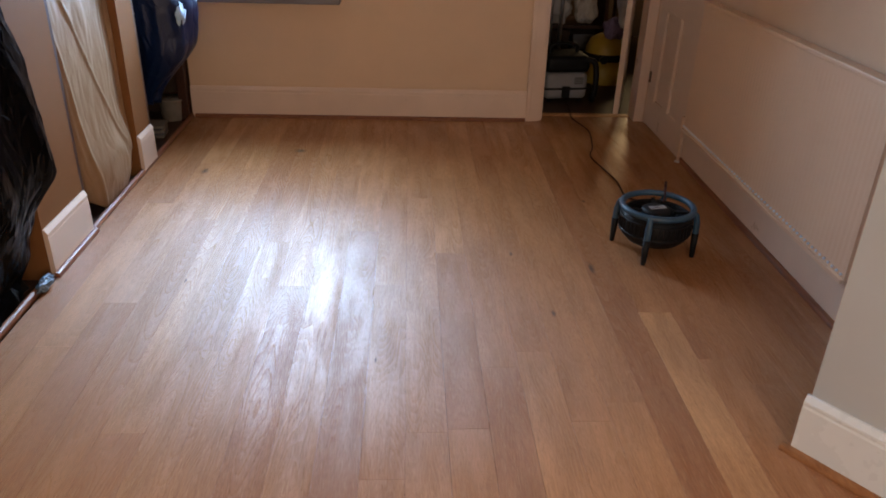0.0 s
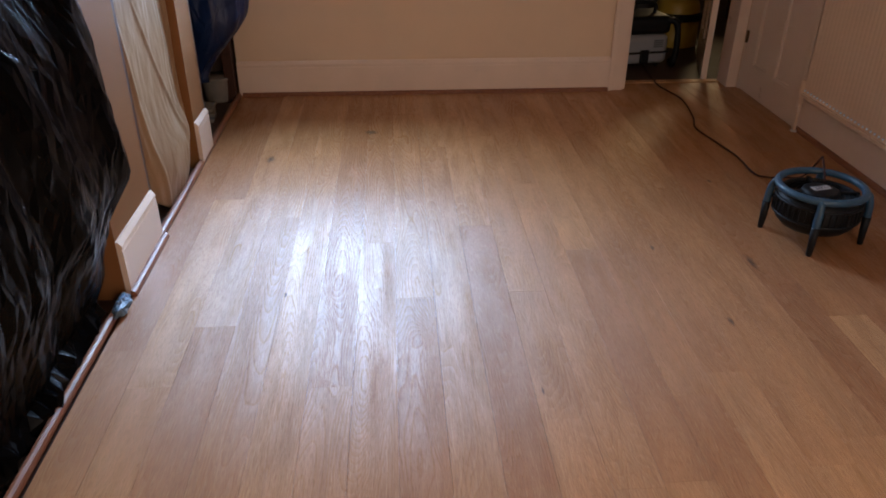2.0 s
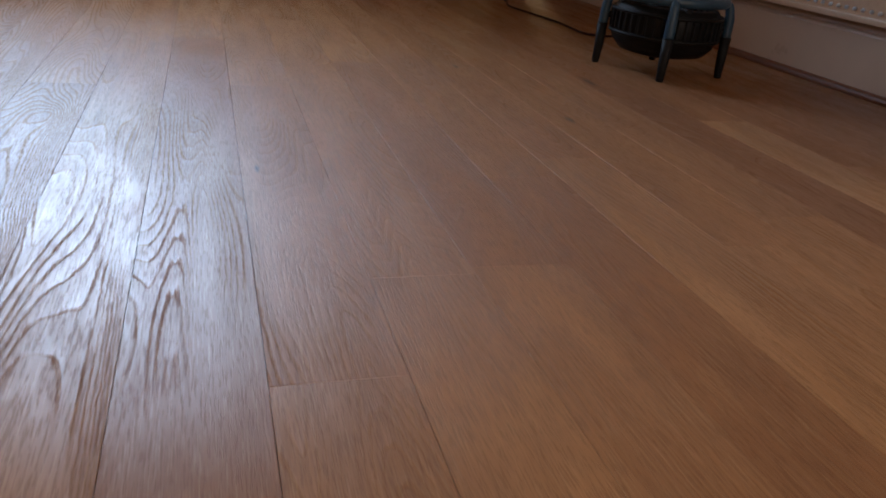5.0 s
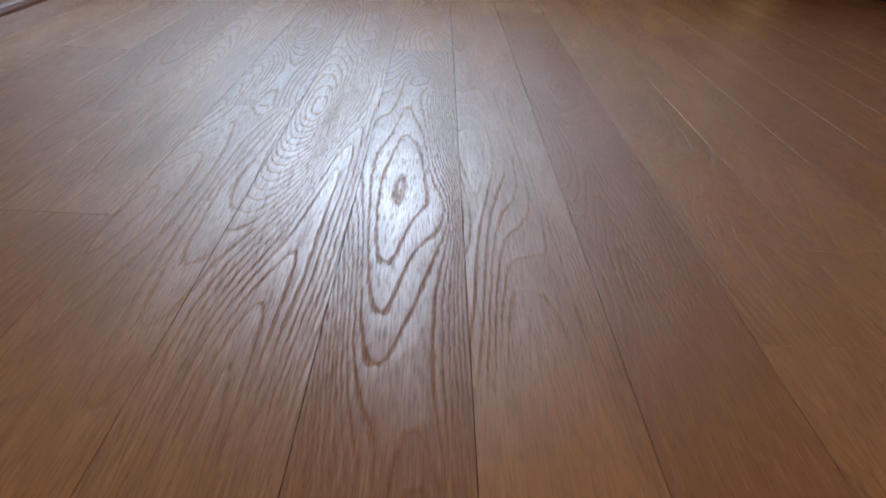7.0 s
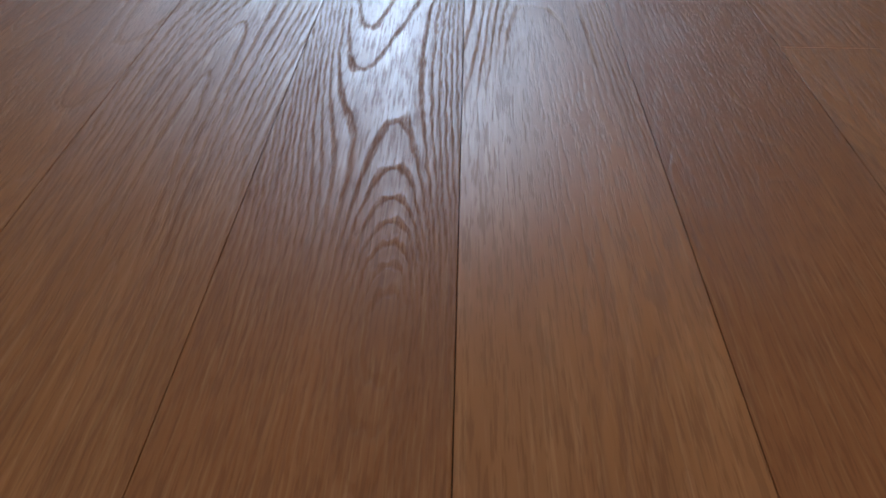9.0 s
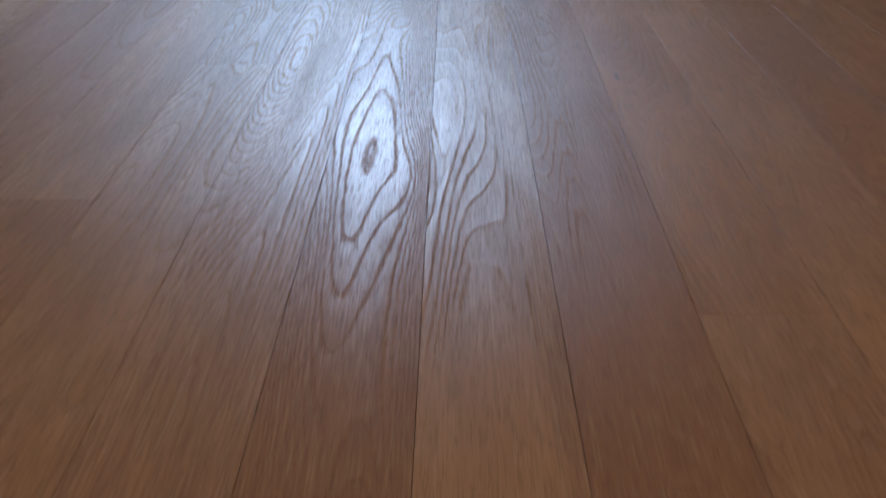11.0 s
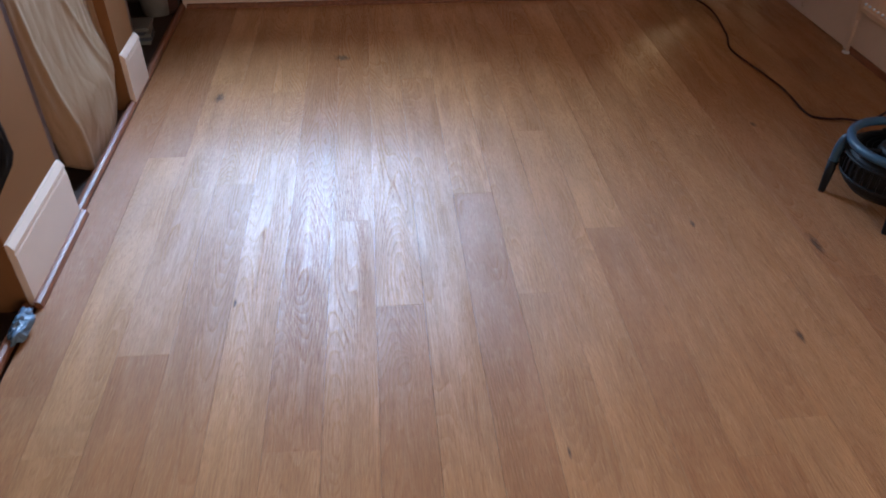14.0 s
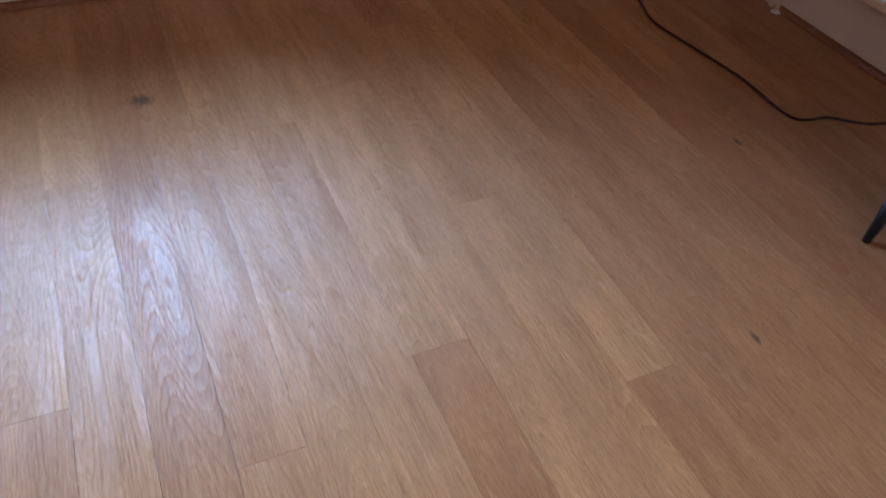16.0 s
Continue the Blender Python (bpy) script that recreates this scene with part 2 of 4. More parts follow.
def crumpled(name, color, rough, scale, depth, spec=0.5, vary=0.1):
    """Thin sheet with creases."""
    m, nt, b = mat(name)
    geo = nt.nodes.new("ShaderNodeNewGeometry")
    p = vec_node(nt, "MULTIPLY", geo.outputs["Position"], (1.0, 1.0, 0.55))
    v = nt.nodes.new("ShaderNodeTexVoronoi")
    v.feature = "DISTANCE_TO_EDGE"
    v.inputs["Scale"].default_value = scale
    warp = noise_node(nt, p, scale * 0.7, 3, 0.6)
    nt.links.new(vec_node(nt, "ADD", p, vec_node(nt, "MULTIPLY", warp, (0.12, 0.12, 0.2))), v.inputs["Vector"])
    n2 = noise_node(nt, p, scale * 2.6, 4, 0.65)
    b.inputs["Roughness"].default_value = rough
    b.inputs["Specular IOR Level"].default_value = spec
    nt.links.new(mix_node(nt, n2, tuple(c * (1 - vary) for c in color), tuple(c * (1 + vary) for c in color)), b.inputs["Base Color"])
    bp = node(nt, "ShaderNodeBump", Strength=0.7, Distance=depth)
    nt.links.new(math_node(nt, "ADD", ramp_node(nt, v.outputs[0], [(0.0, 0.0), (0.25, 1.0)]), n2), bp.inputs["Height"])
    nt.links.new(bp.outputs[0], b.inputs["Normal"])
    return m


def glass_pane():
    m, nt, b = mat("window_glass")
    b.inputs["Transmission Weight"].default_value = 1.0
    b.inputs["Roughness"].default_value = 0.02
    b.inputs["IOR"].default_value = 1.45
    return m


OAK = oak_floor()
CREAM = plain("cream_wall_paint", (0.62, 0.45, 0.30), 0.75, vary=0.05, scale=3, grain=240, bump=0.12)
# warm tan pier paint, darkened further to imitate shade
TAN_SHADED = plain("shaded_tan_paint", (0.19, 0.082, 0.027), 0.75, vary=0.05, scale=3, grain=240, bump=0.12)
TAN_SHADED.node_tree.nodes["Principled BSDF"].inputs["Specular IOR Level"].default_value = 0.08
GLOSS = plain("cream_gloss_paint", (0.64, 0.49, 0.375), 0.32, vary=0.05, scale=5, grain=60, bump=0.05)
WHITE = plain("white_emulsion", (0.46, 0.53, 0.60), 0.6, vary=0.03, scale=3, grain=240, bump=0.1)
WHITE_GLOSS = plain("white_gloss_paint", (0.70, 0.80, 0.90), 0.28, vary=0.03, scale=5, grain=60, bump=0.04)
RAD_PAINT = plain("radiator_enamel", (0.67, 0.48, 0.325), 0.35, vary=0.04, scale=4, grain=90, bump=0.04)
CEIL = plain("ceiling_paint", (0.62, 0.56, 0.48), 0.8, vary=0.03)
BEAD = stained_wood("stained_beading", (0.25, 0.095, 0.040), (0.13, 0.045, 0.019), 0.42)
BEAD_LIGHT = stained_wood("oak_beading", (0.34, 0.17, 0.075), (0.22, 0.10, 0.042), 0.4)
DARKWOOD = stained_wood("dark_wood", (0.060, 0.022, 0.012), (0.028, 0.011, 0.007), 0.45)
BLACK_POLY = crumpled("black_polythene", (0.0022, 0.0022, 0.0026), 0.22, 7.0, 0.0016, 0.025)
DUST_SHEET = crumpled("cream_dust_sheet", (0.27, 0.172, 0.098), 0.36, 6.0, 0.004, 0.30, 0.06)
BLUE_BAG = crumpled("blue_plastic_bag", (0.004, 0.015, 0.062), 0.38, 9.0, 0.006)
PALE_BAG = crumpled("pale_blue_plastic", (0.45, 0.62, 0.80), 0.3, 14.0, 0.008)
WHITE_BAG = crumpled("white_plastic", (0.80, 0.84, 0.88), 0.4, 14.0, 0.008)
REFLECTION_BLUE = crumpled("blue_grey_reflection", (0.10, 0.15, 0.21), 0.2, 16.0, 0.006)
# dark brown that puts the recess and store room shade into the walls
SHADE = plain("shade_brown_paint", (0.045, 0.024, 0.014), 0.8)
BLACK_PLASTIC = plain("black_plastic", (0.007, 0.007, 0.0075), 0.5, vary=0.2, scale=20, grain=400, bump=0.1)
BLUE_PLASTIC = plain("blue_plastic", (0.026, 0.068, 0.115), 0.42, vary=0.15, scale=18, grain=400, bump=0.08)
STEEL = plain("dull_steel", (0.45, 0.45, 0.46), 0.35, 0.9, vary=0.1, scale=30)
LABEL = plain("grey_label", (0.42, 0.42, 0.42), 0.4, vary=0.08, scale=40)
INK = plain("label_ink", (0.08, 0.08, 0.09), 0.5)
CORD = plain("cord_rubber", (0.030, 0.007, 0.005), 0.5, vary=0.15, scale=30)
# white dimmed in colour to look shaded inside the recess
TUB_WHITE = plain("dimmed_white_plastic", (0.20, 0.175, 0.145), 0.5, vary=0.15, scale=20)
GREY_TUB = plain("grey_tub_plastic", (0.27, 0.27, 0.27), 0.4, vary=0.08, scale=12)
YELLOW = plain("yellow_plastic", (0.42, 0.28, 0.030), 0.4, vary=0.12, scale=12)
PURPLE = crumpled("purple_cloth", (0.36, 0.29, 0.50), 0.8, 22.0, 0.01, 0.2, 0.3)
PALE_CLOTH = crumpled("pale_cloth", (0.72, 0.67, 0.60), 0.85, 16.0, 0.012, 0.2, 0.12)
PAPER = plain("white_card", (0.62, 0.60, 0.56), 0.6, vary=0.08, scale=14)
BRASS = plain("tarnished_brass", (0.10, 0.055, 0.025), 0.45, 0.8, vary=0.25, scale=40)
GLASS = glass_pane()
for m in (BLACK_PLASTIC, CORD):
    m.node_tree.nodes["Principled BSDF"].inputs["Specular IOR Level"].default_value = 0.22
# grey that puts the shadow under the sill into its colour
SILL = plain("shadow_grey_sill", (0.17, 0.155, 0.165), 0.45, vary=0.08)
DARK_FLOOR = plain("dark_brown_floor", (0.055, 0.030, 0.018), 0.6, vary=0.3, scale=9, grain=300, bump=0.4)
GARDEN = plain("garden_ground", (0.06, 0.09, 0.04), 0.9, vary=0.35, scale=1.5, grain=40, bump=0.5)


# ---- helpers for meshes ----
def part(name, bm, material, parent=None, label="", smooth=False):
    me = bpy.data.meshes.new(name)
    bmesh.ops.recalc_face_normals(bm, faces=bm.faces)
    if smooth:
        for f in bm.faces:
            f.smooth = True
    bm.to_mesh(me)
    bm.free()
    me.materials.append(material)
    ob = new(name, me)
    if parent is not None:
        ob.parent = parent
    if label:
        tagged(ob, label)
    return ob


def empty(name, x, y, z, rz=0.0):
    ob = new(name)
    ob.matrix_world = pose(x, y, z, 0, 0, rz)
    ob.empty_display_size = 0.05
    return ob


def add_box(bm, lo, hi, bevel=0.0, seg=2):
    made = bmesh.ops.create_cube(bm, size=1.0)["verts"]
    for v in made:
        v.co = Vector([lo[i] + (v.co[i] + 0.5) * (hi[i] - lo[i]) for i in range(3)])
    if bevel > 0:
        edges = list({e for v in made for e in v.link_edges})
        bmesh.ops.bevel(bm, geom=edges, offset=bevel, segments=seg, affect="EDGES", profile=0.6)
    return bm


def box(lo, hi, bevel=0.0, seg=2):
    return add_box(bmesh.new(), lo, hi, bevel, seg)


def turned(profile, seg=40, closed=False):
    """A solid of revolution round z from (radius, height) pairs."""
    bm = bmesh.new()
    rings = []
    for r, z in profile:
        if r < 1e-5:
            rings.append([bm.verts.new((0, 0, z))] * seg)
        else:
            rings.append([bm.verts.new((r * math.cos(2 * math.pi * i / seg), r * math.sin(2 * math.pi * i / seg), z)) for i in range(seg)])
    if closed:
        rings.append(rings[0])
    for a, b in zip(rings, rings[1:]):
        for i in range(seg):
            j = (i + 1) % seg
            vs = []
            for v in (a[i], a[j], b[j], b[i]):
                if v not in vs:
                    vs.append(v)
            if len(vs) > 2:
                bm.faces.new(vs)
    return bm


def torus(bm, big, small, z, seg=64, tube=14, flat=1.0):
    rings = []
    for i in range(seg):
        a = 2 * math.pi * i / seg
        rings.append([bm.verts.new(((big + small * math.cos(b)) * math.cos(a), (big + small * math.cos(b)) * math.sin(a), z + flat * small * math.sin(b)))
                      for b in (2 * math.pi * k / tube for k in range(tube))])
    for i in range(seg):
        p, q = rings[i], rings[(i + 1) % seg]
        for k in range(tube):
            bm.faces.new((p[k], q[k], q[(k + 1) % tube], p[(k + 1) % tube]))
    return bm


def tube_along(bm, points, radius, seg=10):
    """A round tube along points; radius a number or one for each point."""
    pts = [Vector(p) for p in points]
    rad = [radius] * len(pts) if isinstance(radius, (int, float)) else radius
    rings, side = [], None
    for i, p in enumerate(pts):
        d = (pts[min(i + 1, len(pts) - 1)] - pts[max(i - 1, 0)]).normalized()
        if side is None:
            side = d.cross(Vector((0, 0, 1)) if abs(d.z) < 0.9 else Vector((1, 0, 0))).normalized()
        side = (side - d * side.dot(d)).normalized()
        up = d.cross(side)
        rings.append([bm.verts.new(p + rad[i] * (math.cos(2 * math.pi * k / seg) * side + math.sin(2 * math.pi * k / seg) * up)) for k in range(seg)])
    for a, b in zip(rings, rings[1:]):
        for k in range(seg):
            bm.faces.new((a[k], a[(k + 1) % seg], b[(k + 1) % seg], b[k]))
    bm.faces.new(rings[0][::-1])
    bm.faces.new(rings[-1])
    return bm


def smooth_path(points, steps=8):
    """A Catmull-Rom curve through the points."""
    p = [Vector(q) for q in points]
    p = [2 * p[0] - p[1]] + p + [2 * p[-1] - p[-2]]
    out = []
    for i in range(1, len(p) - 2):
        for s in range(steps):
            t = s / steps
            a, b, c, d = p[i - 1:i + 3]
            out.append(0.5 * (2 * b + (c - a) * t + (2 * a - 5 * b + 4 * c - d) * t * t + (3 * b - a - 3 * c + d) * t ** 3))
    return out + [p[-2]]


def swept(profile, start, end, out):
    """A moulding: (distance out, height) pairs drawn from start to end along the floor, facing out."""
    bm = bmesh.new()
    ends = []
    for p in (start, end):
        ends.append([bm.verts.new((p[0] + out[0] * d, p[1] + out[1] * d, z)) for d, z in profile])
    n = len(profile)
    for i in range(n):
        j = (i + 1) % n
        bm.faces.new((ends[0][i], ends[0][j], ends[1][j], ends[1][i]))
    bm.faces.new(ends[0])
    bm.faces.new(ends[1][::-1])
    return bm


SKIRTING = [(0.0, 0.0), (0.020, 0.0), (0.020, 0.172), (0.0175, 0.178), (0.0175, 0.184), (0.021, 0.188), (0.020, 0.196), (0.013, 0.206), (0.008, 0.213), (0.0, 0.213)]
QUADRANT = [(0.0, 0.0), (0.022, 0.0), (0.0215, 0.008), (0.017, 0.017), (0.008, 0.0215), (0.0, 0.022)]


def structure(name, bm, material, label, category):
    return tagged(part(name, bm, material), label, category, kind="structure")


# ---- the shell of the room ----
TOP = 2.95
bm = box((-0.30, 0.16, -0.05), (0.03, 0.42, TOP))
add_box(bm, (0.0, 0.0, -0.05), (0.03, 0.16, TOP))
add_box(bm, (0.03, 0.0, -0.05), (1.13, 0.42, 0.85))
add_box(bm, (0.03, 0.0, 2.80), (1.13, 0.42, TOP))
add_box(bm, (1.13, 0.0, -0.05), (1.70, 0.42, TOP))
add_box(bm, (1.70, 0.0, -0.05), (2.43, 0.16, TOP))
add_box(bm, (2.43, 0.0, 2.05), (3.20, 0.16, TOP))
add_box(bm, (3.20, 0.0, -0.05), (3.40, 0.16, TOP))
structure("wall_north", bm, CREAM, "warm cream painted wall with a window and a doorway", "wall")
bm = box((3.235, -3.30, -0.05), (3.40, -0.80, TOP))
add_box(bm, (3.235, -0.80, 2.0), (3.40, 0.0, TOP))
add_box(bm, (3.235, -0.80, -0.05), (3.40, -0.772, TOP))
structure("wall_east", bm, CREAM, "warm cream painted wall behind the radiator", "wall")


def prism(points, z0, z1):
    bm = bmesh.new()
    lo, hi = [bm.verts.new((x, y, z0)) for x, y in points], [bm.verts.new((x, y, z1)) for x, y in points]
    n = len(points)
    for i in range(n):
        bm.faces.new((lo[i], lo[(i + 1) % n], hi[(i + 1) % n], hi[i]))
    bm.faces.new(lo[::-1])
    bm.faces.new(hi)
    return bm


PIER_A, PIER_B = Vector((2.722, -3.440)), Vector((3.42, -4.365))
ALONG = (PIER_B - PIER_A).normalized()
FACE = Vector((-abs(ALONG.y), -abs(ALONG.x)))
structure("wall_splayed", prism([(PIER_A.x, PIER_A.y), (3.40, -3.30), (3.62, -4.35), (PIER_B.x, PIER_B.y)], -0.05, TOP), WHITE, "smooth white painted splayed wall end", "wall")
structure("wall_southeast", box((3.42, -7.0, -0.05), (3.60, -4.365, TOP)), CREAM, "plain cream wall behind the viewer", "wall")
bm = box((-0.2, -7.1, -0.05), (3.6, -6.95, 0.85))
add_box(bm, (-0.2, -7.1, 2.25), (3.6, -6.95, TOP))
add_box(bm, (-0.2, -7.1, 0.85), (1.23, -6.95, 2.25))
add_box(bm, (3.37, -7.1, 0.85), (3.6, -6.95, 2.25))
structure("wall_south", bm, CREAM, "plain cream wall with a wide window behind the viewer", "wall")
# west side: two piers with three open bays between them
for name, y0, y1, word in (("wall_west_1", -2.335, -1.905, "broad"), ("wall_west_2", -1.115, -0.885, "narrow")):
    structure(name, box((-0.16, y0, -0.05), (-0.012, y1, TOP)), TAN_SHADED, word + " warm tan painted pier between open bays, colour darkened for shade", "wall")
bm = box((-0.16, -6.95, -0.05), (-0.012, -3.70, TOP))
add_box(bm, (-0.16, -3.70, 2.1), (-0.012, -2.335, TOP))
add_box(bm, (-0.16, -1.905, 2.1), (-0.012, -1.115, TOP))
add_box(bm, (-0.16, -0.885, 2.1), (-0.012, 0.16, TOP))
structure("wall_west_3", bm, CREAM, "cream wall and lintel over the open bays", "wall")
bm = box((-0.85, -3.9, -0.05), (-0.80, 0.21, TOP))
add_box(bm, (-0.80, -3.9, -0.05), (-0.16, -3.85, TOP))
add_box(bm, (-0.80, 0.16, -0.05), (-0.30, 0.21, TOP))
structure("wall_recess", bm, SHADE, "inner walls of the recess under the stairs, shade in their colour", "wall")
# dark panel added over the cream wall end as recess shade
structure("wall_recess_end", box((-0.299, 0.148, -0.021), (-0.002, 0.158, 2.09)), SHADE, "added dark panel imitating shade at the recess end, beside the window wall", "wall")
structure("floor_recess", box((-0.80, -3.85, -0.06), (-0.012, 0.16, -0.022)), DARK_FLOOR, "dark floor inside the recess", "floor")
structure("ceiling", box((-0.9, -7.1, TOP), (3.7, 0.2, TOP + 0.1)), CEIL, "plain off-white painted ceiling", "ceiling")
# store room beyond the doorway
structure("floor_store", box((1.9, 0.16, -0.06), (4.6, 3.2, -0.004)), DARK_FLOOR, "dark floor of the store room", "floor")
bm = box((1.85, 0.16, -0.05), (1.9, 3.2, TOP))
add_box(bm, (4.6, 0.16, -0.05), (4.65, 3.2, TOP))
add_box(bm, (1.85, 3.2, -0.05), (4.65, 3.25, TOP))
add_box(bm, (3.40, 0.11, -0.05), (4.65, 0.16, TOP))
structure("wall_store", bm, SHADE, "store room walls, dimness put into their brown colour", "wall")
structure("ceiling_store", box((1.85, 0.2, TOP), (4.65, 3.25, TOP + 0.1)), CEIL, "plain ceiling of the store room", "ceiling")
structure("ground", box((-60, -60, -0.6), (60, 60, -0.5)), GARDEN, "dull green garden ground outside", "ground")


# ---- skirting, beading, window, doors ----
def skirting(name, start, end, out, material, label):
    return structure(name, swept(SKIRTING, start, end, out), material, label, "skirting board")


skirting("baseboard_north", (0.0, 0.0), (2.345, 0.0), (0, -1), GLOSS, "tall cream gloss skirting board with a moulded top")
skirting("baseboard_east", (3.235, -3.30), (3.235, -0.79), (-1, 0), GLOSS, "tall cream gloss skirting board under the radiator")
skirting("baseboard_west_1", (-0.012, -2.337), (-0.012, -1.903), (1, 0), GLOSS, "tall cream gloss skirting block on the broad pier")
skirting("baseboard_west_2", (-0.012, -1.117), (-0.012, -0.883), (1, 0), GLOSS, "tall cream gloss skirting block on the narrow pier")
skirting("baseboard_west_3", (-0.012, -6.95), (-0.012, -3.70), (1, 0), GLOSS, "tall cream gloss skirting board")
skirting("baseboard_splayed", (PIER_A.x - 0.006, PIER_A.y + 0.008), (PIER_B.x, PIER_B.y), (FACE.x, FACE.y), WHITE_GLOSS, "white gloss skirting board with a moulded top edge")


def beading(name, start, end, out, label, material=BEAD):
    return structure(name, swept(QUADRANT, start, end, out), material, label, "beading")


beading("trim_north", (0.02, -0.020), (2.335, -0.020), (0, -1), "dark stained quadrant beading along the skirting")
beading("trim_east", (3.215, -3.30), (3.215, -0.80), (-1, 0), "dark stained quadrant beading along the skirting")
beading("trim_west_1", (0.008, -2.350), (0.008, -1.895), (1, 0), "dark stained quadrant beading at the broad pier")
beading("trim_west_2", (-0.012, -1.895), (-0.012, -0.01), (1, 0), "dark stained quadrant beading along the open bays")
beading("trim_west_3", (-0.020, -3.70), (-0.020, -2.350), (1, 0), "dark stained quadrant beading below the black sheet")
v0 = PIER_A + FACE * 0.020
v1 = PIER_B + FACE * 0.020
beading("trim_splayed", (v0.x - 0.02, v0.y + 0.03), (v1.x, v1.y), (FACE.x, FACE.y), "mid brown quadrant beading along the white skirting", BEAD_LIGHT)
structure("trim_recess", box((-0.030, -3.70, -0.055), (-0.0125, 0.0, 0.004), 0.002), BEAD, "dark stained floor edging at the open bays", "beading")

# window in the north wall
win = tagged(empty("window_1", 0.56, 0.370, 1.44), "white painted sash window with bright overcast daylight", "window", kind="structure")
bm = box((-0.53, -0.005, -0.59), (-0.49, 0.044, 1.36), 0.004)
add_box(bm, (0.53, -0.005, -0.59), (0.57, 0.044, 1.36), 0.004)
add_box(bm, (-0.49, -0.005, -0.59), (0.53, 0.044, -0.55), 0.004)
add_box(bm, (-0.49, -0.005, 1.32), (0.53, 0.044, 1.36), 0.004)
part("window_frame", bm, WHITE_GLOSS, win)
part("meeting_rail", box((-0.49, 0.005, 0.20), (0.53, 0.04, 0.24), 0.004), WHITE_GLOSS, win)
pane = part("pane", box((-0.49, 0.015, -0.55), (0.53, 0.019, 1.32)), GLASS, win)
pane.visible_shadow = False
part("window_sill", box((-0.475, -0.485, -0.655), (0.495, -0.371, -0.595), 0.008), SILL, win, "sill coloured dull grey for its shadow")
part("inner_board", box((-0.528, -0.370, -0.5895), (0.568, -0.006, -0.5805), 0.003), SILL, win)
# unseen rear window, placed to go with the fill lamp
rear = tagged(empty("window_2", 2.30, -7.06, 1.55), "unseen white framed wide window behind the viewer", "window", kind="structure")
bm = box((-1.07, -0.03, -0.70), (-1.02, 0.02, 0.70))
add_box(bm, (1.02, -0.03, -0.70), (1.07, 0.02, 0.70))
add_box(bm, (-1.02, -0.03, -0.70), (1.02, 0.02, -0.65))
add_box(bm, (-1.02, -0.03, 0.65), (1.02, 0.02, 0.70))
part("window_frame", bm, WHITE_GLOSS, rear)
pane = part("pane", box((-1.02, -0.01, -0.65), (1.02, -0.006, 0.65)), GLASS, rear)
pane.visible_shadow = False

# doorway in the north wall: architrave, linings, leaf standing open into the store room
arch = tagged(empty("door_1_frame", 2.43, 0.0, 0.0), "cream gloss architrave and lining round the doorway", "door frame", kind="structure")
bm = box((-0.090, -0.022, 0.0), (0.004, 0.0, 2.11), 0.004)
add_box(bm, (-0.092, -0.028, 0.0), (-0.070, -0.022, 2.11), 0.003)
add_box(bm, (-0.062, -0.026, 0.0), (-0.048, -0.0215, 2.11), 0.002)
part("architrave", bm, GLOSS, arch)
part("lining", box((0.0005, 0.0005, 0.0), (0.026, 0.165, 2.05), 0.003), GLOSS, arch)
part("stop", box((0.0265, 0.05, 0.0), (0.040, 0.16, 2.03), 0.003), GLOSS, arch)
part("lining", box((0.700, 0.010, 0.0), (0.768, 0.165, 2.05), 0.003), GLOSS, arch)
part("head", box((0.027, 0.0, 2.03), (0.699, 0.165, 2.049), 0.003), GLOSS, arch)
part("threshold", box((0.0405, 0.120, -0.004), (0.699, 0.180, 0.006), 0.002), OAK, arch)


def panel_door(name, width, height, thick, panels, material, label):
    """A leaf lying in the xz plane from x = 0, with sunk panels on its face at -y."""
    ob = tagged(empty(name, 0, 0, 0), label, "door")
    bm = bmesh.new()
    xs = sorted({0.0, width, *(p[0] for p in panels), *(p[1] for p in panels)})
    zs = sorted({0.0, height, *(p[2] for p in panels), *(p[3] for p in panels)})
    for x0, x1 in zip(xs, xs[1:]):
        for z0, z1 in zip(zs, zs[1:]):
            cx, cz = (x0 + x1) / 2, (z0 + z1) / 2
            if not any(a < cx < b and c < cz < d for a, b, c, d in panels):
                add_box(bm, (x0, 0, z0), (x1, thick, z1))
    bmesh.ops.remove_doubles(bm, verts=bm.verts, dist=1e-5)
    part("leaf", bm, material, ob)
    for a, b, c, d in panels:
        part("panel", box((a, 0.013, c), (b, thick - 0.013, d)), material, ob)
        bm = bmesh.new()
        w = 0.016
        for lo, hi in (((a, 0.0015, c), (a + w, 0.0135, d)), ((b - w, 0.0015, c), (b, 0.0135, d)), ((a + w, 0.0015, c), (b - w, 0.0135, c + w)), ((a + w, 0.0015, d - w), (b - w, 0.0135, d))):
            add_box(bm, lo, hi, 0.004)
        part("moulding", bm, material, ob)
    return ob


leaf = panel_door("store_door", 0.70, 1.98, 0.038, [(0.10, 0.31, 0.20, 0.80), (0.39, 0.60, 0.20, 0.80), (0.10, 0.31, 0.98, 1.85), (0.39, 0.60, 0.98, 1.85)], GLOSS,
                  "cream gloss panelled door standing open into the store room")
leaf.matrix_world = pose(3.055, 0.16, 0.008, 0, 0, 72)
side = panel_door("cupboard_door", 0.735, 1.98, 0.038, [(0.125, 0.325, 0.178, 0.80), (0.415, 0.615, 0.178, 0.80), (0.125, 0.325, 0.98, 1.85), (0.415, 0.615, 0.98, 1.85)], GLOSS,
                  "cream gloss panelled door closed in the side wall")
side.matrix_world = pose(3.200, -0.030, 0.008, 0, 0, -90)
